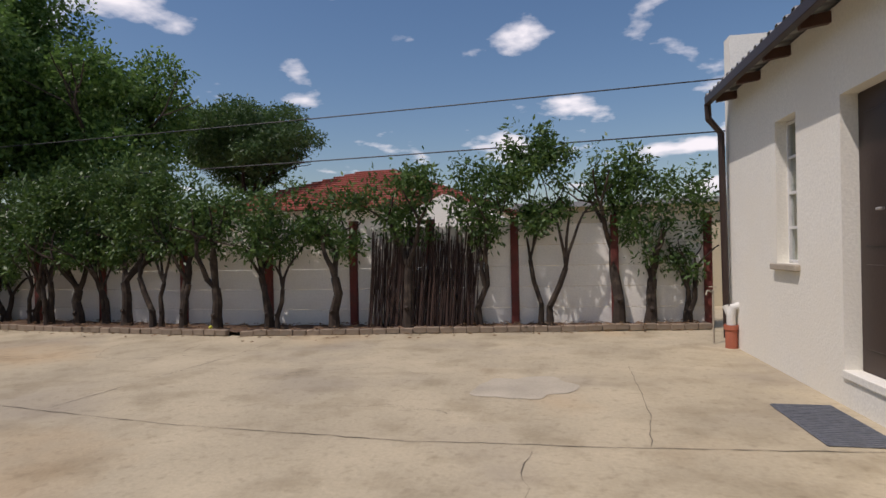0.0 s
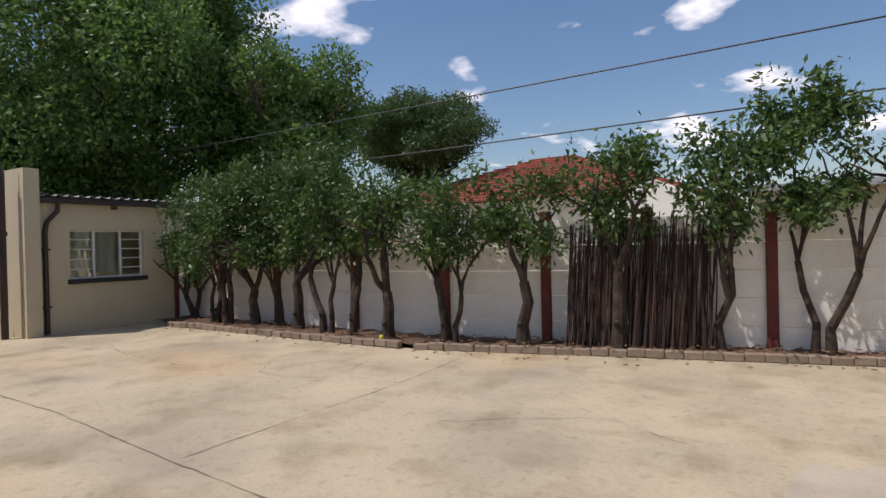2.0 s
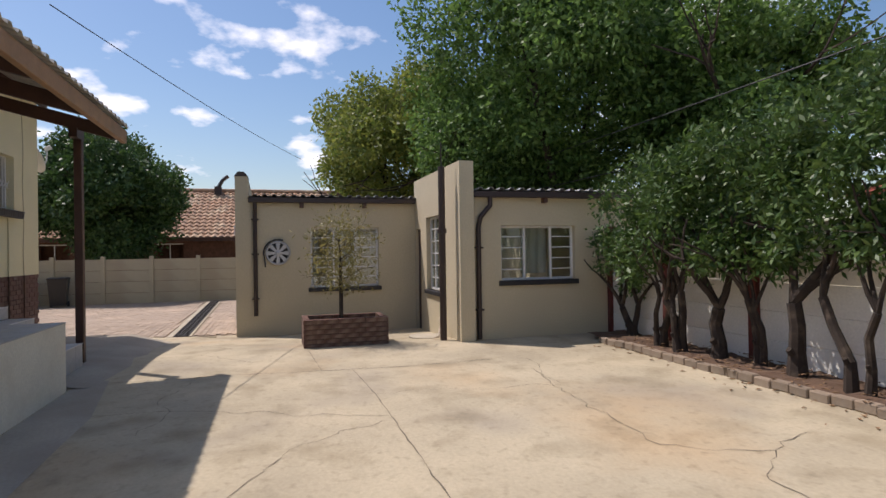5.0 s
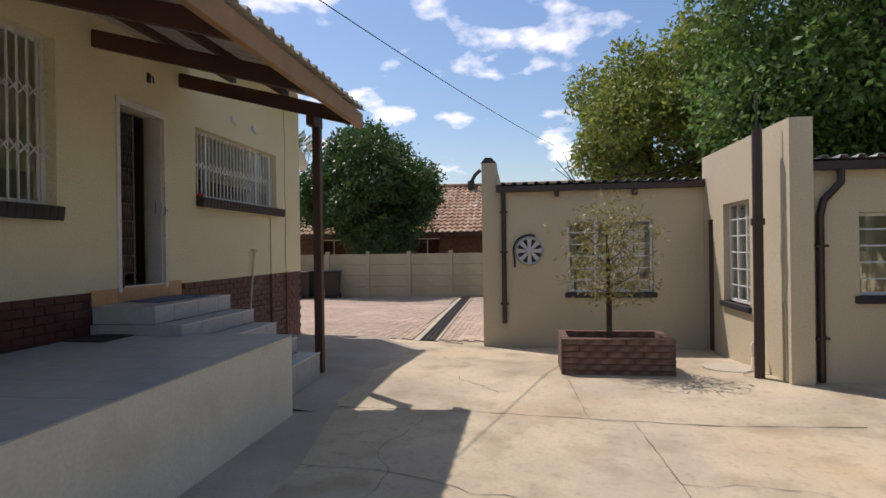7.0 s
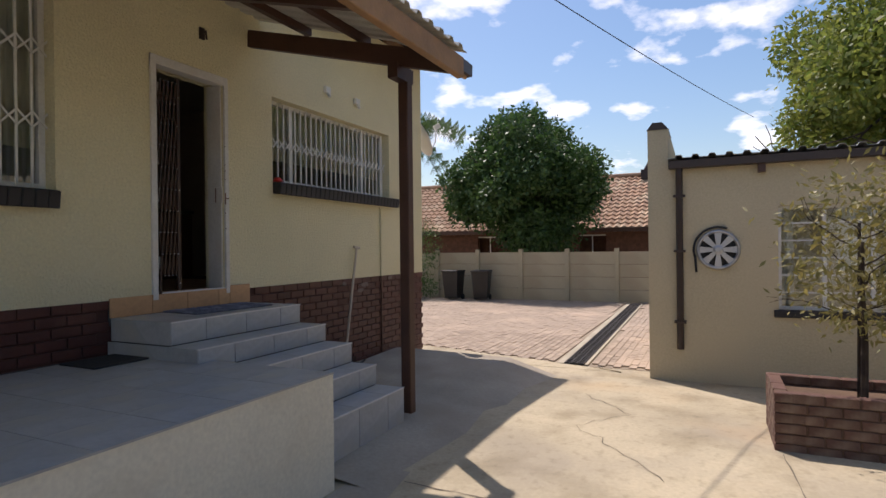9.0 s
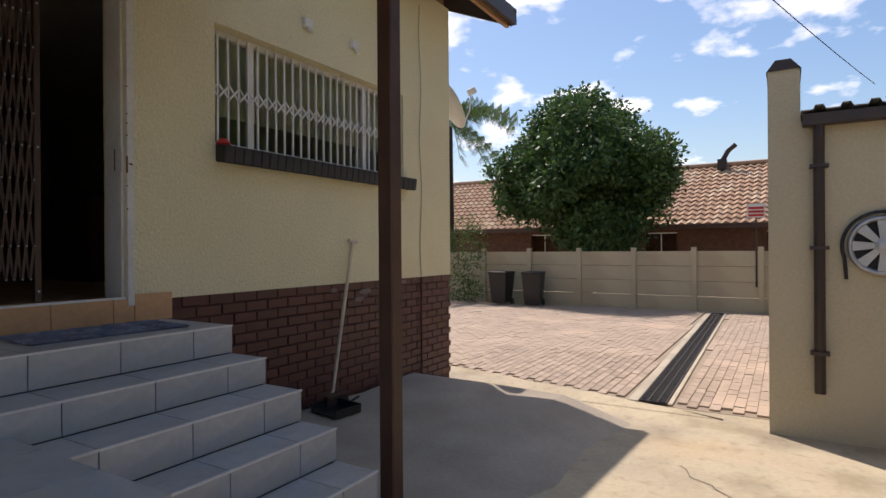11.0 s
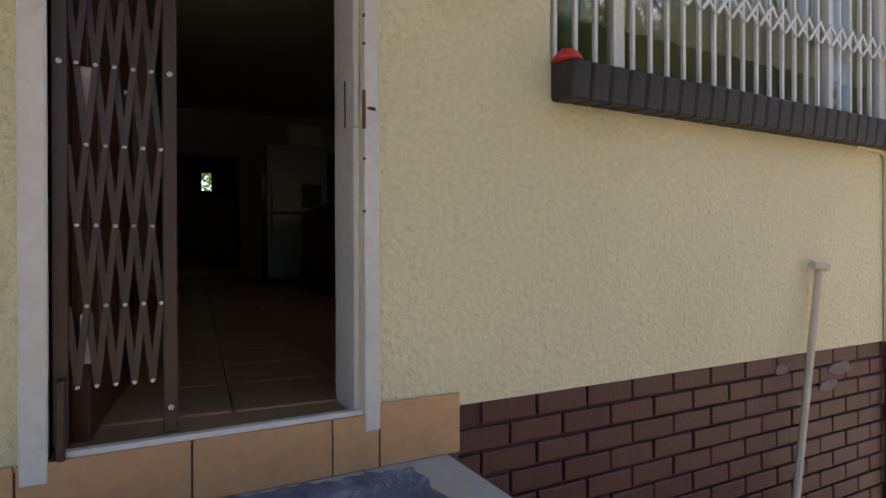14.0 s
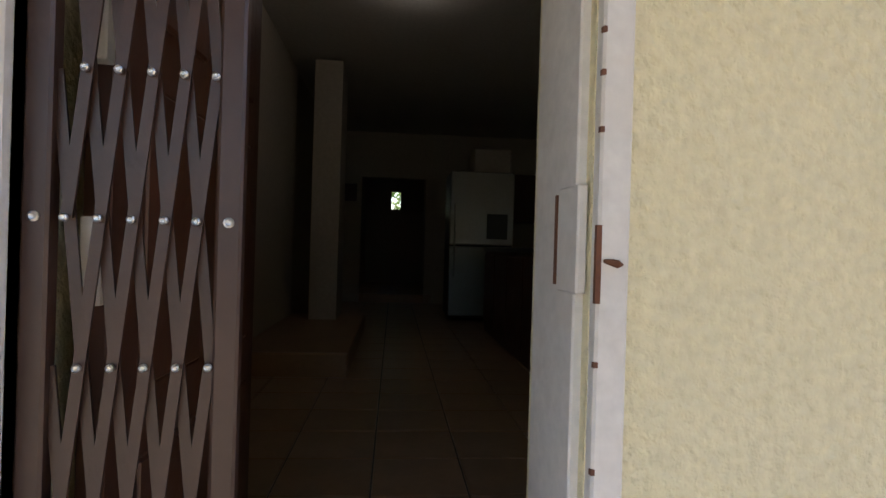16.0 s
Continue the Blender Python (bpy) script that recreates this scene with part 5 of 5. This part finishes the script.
# cane bundle leaning on the wall
canes = empty("cane_screen", label="stack of dry brown canes leaning on the boundary wall", category="reed screen")
rng = np.random.default_rng(31)
for i in range(190):
    u = i / 189
    x = -3.05 + 1.75 * u + rng.normal() * 0.02
    yb = kerb_y(x) + 0.28 + rng.normal() * 0.06
    tx = x + 0.03 + rng.normal() * 0.05
    m = Mesh().tube([(x, yb, 0.07), ((x + tx) / 2 + rng.normal() * 0.02, yb + 0.12, 0.85), (tx, yb + 0.22, 1.62 + rng.normal() * 0.12)], [0.0115, 0.010, 0.007], 5)
    m.make("cane", REED, canes)

# ---- driveway side ----
fence = empty("driveway_fence", label="cream precast concrete panel fence across the driveway", category="fence", kind="structure")
FXX = -25.5
FENCE = material("aged_cream_concrete", (0.50, 0.44, 0.31), 0.9, 0.85, 0.9, 35, 0.3, stain=(0.40, 0.33, 0.23), stain_scale=1.2)
fy = [-16.0 + 1.55 * i for i in range(16)]
for a, b in zip(fy, fy[1:]):
    for k in range(4):
        piece("fence_panel", slab("fence_panel", 0.05, b - a - 0.03, 0.39, FENCE), fence, (FXX, (a + b) / 2, 0.02 + k * 0.40 - 0.0))
fpo = slab("fence_post", 0.13, 0.13, 1.72, FENCE)
for y in fy:
    piece("fence_post", fpo, fence, (FXX + 0.02, y, 0.66))


def wheelie_bin(x, y, turn):
    b = empty("wheelie_bin", label="black plastic wheelie bin against the fence", category="bin", group="bins by the fence")
    b.location, b.rotation_euler = (x, y, -0.17), (0, 0, turn)
    v = [(sx * w, sy * d, z) for z, w, d in ((0.08, 0.22, 0.24), (0.95, 0.28, 0.33)) for sx, sy in ((-1, -1), (1, -1), (1, 1), (-1, 1))]
    Mesh().add(v, [(3, 2, 1, 0), (4, 5, 6, 7), *[(i, (i + 1) % 4, 4 + (i + 1) % 4, 4 + i) for i in range(4)]]).make("body", BIN, b)
    Mesh().box(-0.3, 0.3, -0.36, 0.37, 0.95, 1.01, 0.02).tube([(-0.25, -0.4, 0.96), (0.25, -0.4, 0.96)], 0.02, 6).make("lid", BIN, b)
    for sx in (-0.25, 0.25):
        Mesh(Matrix.Translation((sx, -0.2, 0.1)) @ Matrix.Rotation(radians(90), 4, "Y")).lathe([(0, -0.025), (0.1, -0.025), (0.1, 0.025), (0, 0.025)], 14).make("wheel", BLACK_RUBBER, b)
    return b


wheelie_bin(-24.75, -5.75, radians(-90))
wheelie_bin(-24.8, -4.75, radians(-80))
sh = empty("low_shrub", label="low green plants by the fence", category="shrub")
leaves("foliage", LEAF_HEDGE, [(-24.8, -7.4, 0.35), (-24.7, -6.7, 0.25), (-24.9, -7.0, 1.6)], [(0.5, 0.8, 0.5), (0.3, 0.4, 0.3), (0.5, 0.7, 1.0)], 900, 0.1, sh, np.random.default_rng(3), 0.15)

drain = empty("drain_channel", label="dark iron grated drain channel set in the driveway", category="drain", kind="structure")
DMX = Matrix.Translation((-15.56, 0.34, -0.165)) @ Matrix.Rotation(radians(181.4), 4, "Z")
Mesh(DMX).box(0, 9.4, -0.15, 0.15, 0.014, 0.018).make("channel", BLACK, drain)
dg = Mesh(DMX)
for i in range(235):
    dg.box(0.02 + i * 0.04, 0.036 + i * 0.04, -0.145, 0.145, 0.018, 0.03)
for y in (-0.145, -0.052, 0.042, 0.13):
    dg.box(0, 9.4, y, y + 0.015, 0.018, 0.034)
dg.make("grate", IRON, drain)
Mesh(DMX).box(0, 9.4, -0.2, -0.152, 0.0, 0.024, 0.005).box(0, 9.4, 0.152, 0.26, 0.0, 0.024, 0.005).make("edging", PALE_CEMENT, drain)

wires = empty("overhead_wires", label="black overhead cables crossing the sky", category="cable")
def sag(a, b, s):
    a, b = Vector(a), Vector(b)
    return [a.lerp(b, i / 20) - Vector((0, 0, s * 4 * (i / 20) * (1 - i / 20))) for i in range(21)]


Mesh().tube(sag((-26, 9.6, 4.25), (9, 9.2, 4.1), 0.12), 0.012, 5).tube(sag((-26, 9.6, 3.35), (9, 9.2, 3.25), 0.1), 0.012, 5).make("cable", WIRE, wires)
Mesh().tube(sag((-10.6, -0.3, 4.5), (-24, 3.2, 4.9), 0.1), 0.007, 5).make("thin_cable", WIRE, wires)

# ---- beyond the walls ----
def tiled_roof(mesh, y0, y1, x_e, z_e, x_r, z_r, rows=14, pitch=0.3):
    """Rows of curved tiles from the eave up to the ridge, along y."""
    n = int((y1 - y0) / pitch) * 4
    for r in range(rows):
        f0, f1 = r / rows, (r + 1) / rows
        a = (x_e + (x_r - x_e) * f0, z_e + (z_r - z_e) * f0 + 0.06)
        b = (x_e + (x_r - x_e) * f1, z_e + (z_r - z_e) * f1)
        v = []
        for i in range(n + 1):
            y = y0 + (y1 - y0) * i / n
            w = 0.04 * math.sin(math.pi * i / 2)
            v += [(a[0], y, a[1] - 0.07), (a[0], y, a[1] + w), (b[0], y, b[1] + w)]
        mesh.add(v, [(3 * i + k, 3 * i + 3 + k, 3 * i + 4 + k, 3 * i + 1 + k) for i in range(n) for k in range(2)])
    return mesh


nb = empty("neighbour_house", label="brown brick neighbour house with an orange clay tile roof", category="house")
tiled_roof(Mesh(), -16, 9, -32.0, 2.35, -36.5, 5.0).make("roof", ROOF_TILE, nb)
tiled_roof(Mesh(), -16, 9, -41.0, 2.35, -36.5, 5.0).make("roof_back", ROOF_TILE, nb)
# The long slab at x -33.7 is an added backing that keeps the windows dark.
Mesh().wall("y", -32.6, -32.9, -15.5, 8.5, -0.3, 2.45, [(-8, -6.8, 0.9, 2.1), (-3.2, -2.0, 0.9, 2.1), (1.0, 2.4, 0.9, 2.1)]).box(-40.4, -32.9, 8.2, 8.5, -0.3, 2.5).box(-33.7, -33.5, -15.5, 8.2, -0.3, 2.5).make("wall", FACE_BRICK, nb)
nw = Mesh()
for a in (-8, -3.2, 1.0):
    nw.box(-32.75, -32.7, a, a + 1.2, 0.9, 0.95).box(-32.75, -32.7, a, a + 1.2, 2.05, 2.1).box(-32.75, -32.7, a + 0.58, a + 0.62, 0.95, 2.05)
nw.make("window_frame", STEEL_WHITE, nb)
Mesh().box(-32.0, -31.85, -16, 9, 2.2, 2.36).make("gutter", WOOD_DARK, nb)
Mesh().tube([(-36.5, -16, 5.05), (-36.5, 9, 5.05)], 0.12, 8).make("ridge", ROOF_TILE, nb)
Mesh().box(-36.4, -36.0, -0.9, -0.55, 4.8, 5.25).tube([(-36.2, -0.72, 5.2), (-36.2, -0.5, 5.6), (-36.2, -0.2, 5.85)], 0.1, 8).make("roof_vent", GUTTER, nb)
sgn = empty("sign_board", label="small red and white board above the fence", category="sign")
Mesh().box(-25.42, -25.4, 0.75, 1.15, 2.25, 2.60).make("board", TRIM_WHITE, sgn)
sb = Mesh()
for i in range(3):
    sb.box(-25.398, -25.39, 0.78, 1.12, 2.28 + i * 0.09, 2.34 + i * 0.09)
sb.make("red_bars", RED, sgn)
Mesh().tube([(-25.45, 0.95, 0.5), (-25.45, 0.95, 2.3)], 0.02, 6).make("stake", GUTTER, sgn)

n2 = empty("neighbour_house", label="white neighbour house with a red tiled hip roof", category="house")
Mesh().box(-16.5, -4.0, 20.5, 30, -0.2, 3.1).make("wall", WHITE_WALL, n2)
hv = [(-17.2, 19.8, 3.1), (-3.4, 19.8, 3.1), (-3.4, 30.6, 3.1), (-17.2, 30.6, 3.1), (-10.6, 25, 5.3), (-9.2, 25, 5.3)]
hr = Mesh()
for (a, b, c, d) in ((0, 1, 5, 4), (1, 2, 5, 5), (2, 3, 4, 5), (3, 0, 4, 4)):
    A, B, C, D = (Vector(hv[i]) for i in (a, b, c, d))
    for r in range(16):
        f0, f1 = r / 16, (r + 1) / 16
        up = Vector((0, 0, 0.07))
        hr.add([A.lerp(D, f0) + up, B.lerp(C, f0) + up, B.lerp(C, f1), A.lerp(D, f1), A.lerp(D, f0) - up * 0.2, B.lerp(C, f0) - up * 0.2], [(0, 1, 2, 3), (4, 5, 1, 0)])
hr.make("roof", ROOF_RED, n2)
n3 = empty("neighbour_shed", label="tan plastered neighbour building behind the wall", category="building")
Mesh().box(-1.2, 6.5, 13.4, 17, -0.2, 2.35).make("wall", CREAM_OLD, n3)
Mesh().box(-1.4, 6.7, 13.2, 17.2, 2.35, 2.47).make("roof", SHEET, n3)
n4 = empty("neighbour_shed", label="white gabled neighbour building behind the wall", category="building")
Mesh().add([(-4.2, 12.6, -0.2), (-1.9, 12.6, -0.2), (-1.9, 12.6, 2.2), (-3.0, 12.6, 2.75), (-4.2, 12.6, 2.2), (-4.2, 16, -0.2), (-1.9, 16, -0.2), (-1.9, 16, 2.2), (-3.0, 16, 2.75), (-4.2, 16, 2.2)], [(0, 1, 2, 3, 4), (9, 8, 7, 6, 5), (1, 6, 7, 2), (0, 4, 9, 5), (2, 7, 8, 3), (3, 8, 9, 4)]).make("wall", WHITE_WALL, n4)


def big_tree(name, x, y, z0, height, crown, mat, count, size, seed, label, slender=0.3, trunk_r=0.25, lobes=14, hollow=0.5):
    """A tapering trunk with limbs and a lobed crown. crown: its half widths in x, y and half height."""
    rng = np.random.default_rng(seed)
    t = empty(name, label=label, category="tree")
    t.location = (x, y, -0.1)
    m, tips = Mesh(), []
    zc = height - crown[2]
    m.tube([(0, 0, -0.2), (0.05, 0, z0 * 0.5), (0, 0.05, z0)], [trunk_r * 1.3, trunk_r, trunk_r * 0.85], 10)
    for i in range(6):
        a = i * 1.05 + rng.random()
        limb(m, (0, 0.03, z0 * 0.95), (math.cos(a) * crown[0] * 0.35, math.sin(a) * crown[1] * 0.35, crown[2] * 0.9), crown[2] * 0.75, trunk_r * 0.5, rng, 2, tips, 0.3, (2, 3), 6)
    m.make("trunk", BARK, t)
    cs, rs = [], []
    for i in range(lobes):
        d = rng.normal(size=3)
        d /= np.linalg.norm(d)
        k = rng.uniform(0.45, 0.8)
        cs.append((d[0] * crown[0] * k, d[1] * crown[1] * k, zc + d[2] * crown[2] * k))
        q = rng.uniform(0.15, 0.29)
        rs.append((crown[0] * q, crown[1] * q, crown[2] * q))
    cs.append((0, 0, zc))
    rs.append((crown[0] * 0.55, crown[1] * 0.55, crown[2] * 0.55))
    leaves("crown", mat, cs, rs, count, size, t, rng, slender, hollow)
    return t


big_tree("shade_tree", -18.2, 10.6, 2.4, 12.2, (5.4, 5.2, 5.3), LEAF_BIG, 36000, 0.155, 51, "large bright green shade tree behind the outbuilding", 0.26, 0.3, 70)
big_tree("shade_tree", -14.6, 13.6, 2.6, 8.6, (3.4, 3.4, 3.6), LEAF_BIG, 17000, 0.155, 52, "large green tree behind the boundary wall", 0.26, 0.26, 45)
big_tree("shade_tree", -24.0, 6.9, 2.0, 8.9, (4.2, 3.7, 3.7), LEAF_YELLOW, 19000, 0.155, 53, "yellowish green tree behind the outbuilding", 0.26, 0.26, 45)
big_tree("shade_tree", -20.5, 9.2, 1.8, 7.2, (3.4, 3.0, 3.0), LEAF_BIG, 12000, 0.155, 57, "lower green tree behind the outbuilding roof", 0.26, 0.2, 40)
big_tree("umbrella_tree", -16.0, 23.5, 4.0, 9.4, (4.4, 4.0, 2.5), LEAF_PINE, 17000, 0.17, 54, "dark umbrella-shaped tree beyond the neighbour roof", 0.2, 0.28, 40)
big_tree("round_tree", -28.1, -4.3, 1.4, 7.0, (3.7, 3.2, 3.0), LEAF_DARK, 25000, 0.15, 55, "dense dark green round tree behind the fence", 0.3, 0.26, 75, 0.4)
for i in range(9):
    big_tree("far_tree", -52 - 4 * (i % 3), -26 + i * 6.5, 2, 5.6 + (i * 37 % 5) * 0.5, (4, 4, 2.6), LEAF_PINE, 500, 0.5, 70 + i, "distant dark green suburban treetop", 0.35, 0.3, 8)
pm = empty("palm", label="palm with drooping fronds behind the house corner", category="palm")
m = Mesh().tube([(-28, -9.5, -0.2), (-28, -9.5, 6.2)], [0.25, 0.18], 10)
m.make("trunk", BARK, pm)
fr = Mesh()
rng = np.random.default_rng(9)
for i in range(26):
    a, e = i * 2.4, rng.uniform(-0.2, 1.0)
    d = Vector((math.cos(a), math.sin(a), e))
    pts = [Vector((-28, -9.5, 6.2)) + d * (s * 2.4) - Vector((0, 0, 2.0 * s * s)) for s in np.linspace(0, 1, 9)]
    fr.tube(pts, 0.012, 4)
    side = d.cross(Vector((0, 0, 1))).normalized()
    for p in pts[2:]:
        for k in range(6):
            q = p + d * 0.05 * k
            for sg in (-1, 1):
                tip = q + side * sg * 0.28 + Vector((0, 0, -0.42))
                fr.add([q, q + d * 0.04, tip], [(0, 1, 2)])
fr.make("fronds", LEAF_PINE, pm)

# ---- pieces: plinth bricks and driveway pavers ----
pk = block_mesh("brick", 0.214, 0.03, 0.072, 0.004, BRICK)
rng = np.random.default_rng(12)
for r in range(15):
    z = 1.163 - r * 0.0835
    x = HW + 0.107 + (0.11 if r % 2 else 0.0)
    while x < (RX + 0.1 if z < 1.05 else -11.58):
        piece("brick", pk, plinth, (x, HY - 0.014 + rng.normal() * 0.0015, z), rng.normal() * 0.004)
        x += 0.2235
more = Mesh()
for r in range(15):
    z = 1.163 - r * 0.0835
    y = HY - 0.11 - (0.11 if r % 2 else 0.0)
    while y > -6:
        more.box(HW, HW + 0.03, y - 0.105, y + 0.105, z - 0.036, z + 0.036, 0.004)
        y -= 0.2235
    if z > PZ:
        x = LX + 0.11 + (0.11 if r % 2 else 0.0)
        while x < HE - 0.1:
            more.box(x - 0.107, x + 0.107, HY - 0.03, HY + 0.001, z - 0.036, z + 0.036, 0.004)
            x += 0.2235
more.make("bricks", BRICK, plinth, kind="stuff")

def drive_edge(y):
    """Where the yard's concrete ends and the pavers begin."""
    return -15.62 + (y + 0.07) * (0.24 if y < 0 else 0.3)


ey = [-12 + 0.45 * i for i in range(30)]
lip = Mesh().add([p for y in ey for p in ((-15.3, y, -0.1605), (drive_edge(y) + 0.03 * math.sin(y * 9), y, -0.146), (drive_edge(y) + 0.03 * math.sin(y * 9), y, -0.25))], [(3 * i + k, 3 * i + 1 + k, 3 * i + 4 + k, 3 * i + 3 + k) for i in range(29) for k in (0, 1)])
lip.make("concrete_edge", CONCRETE, ground, label="ragged edge of the concrete beside the pavers")
paving = Mesh().box(-25.45, -15.55, -12, 1.45, -0.3, -0.166).make("driveway", SAND, kind="structure", label="sunlit clay brick paved driveway", category="driveway")
pv = block_mesh("paver", 0.212, 0.104, 0.05, 0.006, PAVER)
rest = Mesh()
near = 0
for i in range(45):
    for j in range(125):
        x, y = -15.7 - i * 0.22 - (0.11 if j % 2 else 0), 1.38 - j * 0.109
        if x < -25.3 or y < -11.8 or x > drive_edge(y) - 0.08:
            continue
        py = y - 0.34 - (15.56 + x) * 0.0244
        if -0.32 < py < 0.26 and x > -25.0:
            continue
        z = -0.17 + rng.normal() * 0.002
        if x > -18.2 and -2.6 < y < 0.9 and near < 300:
            piece("paver", pv, paving, (x, y, z), rng.normal() * 0.015)
            near += 1
        else:
            rest.box(x - 0.106, x + 0.106, y - 0.052, y + 0.052, z - 0.02, z + 0.025, 0)
rest.make("pavers", PAVER, paving, kind="stuff")
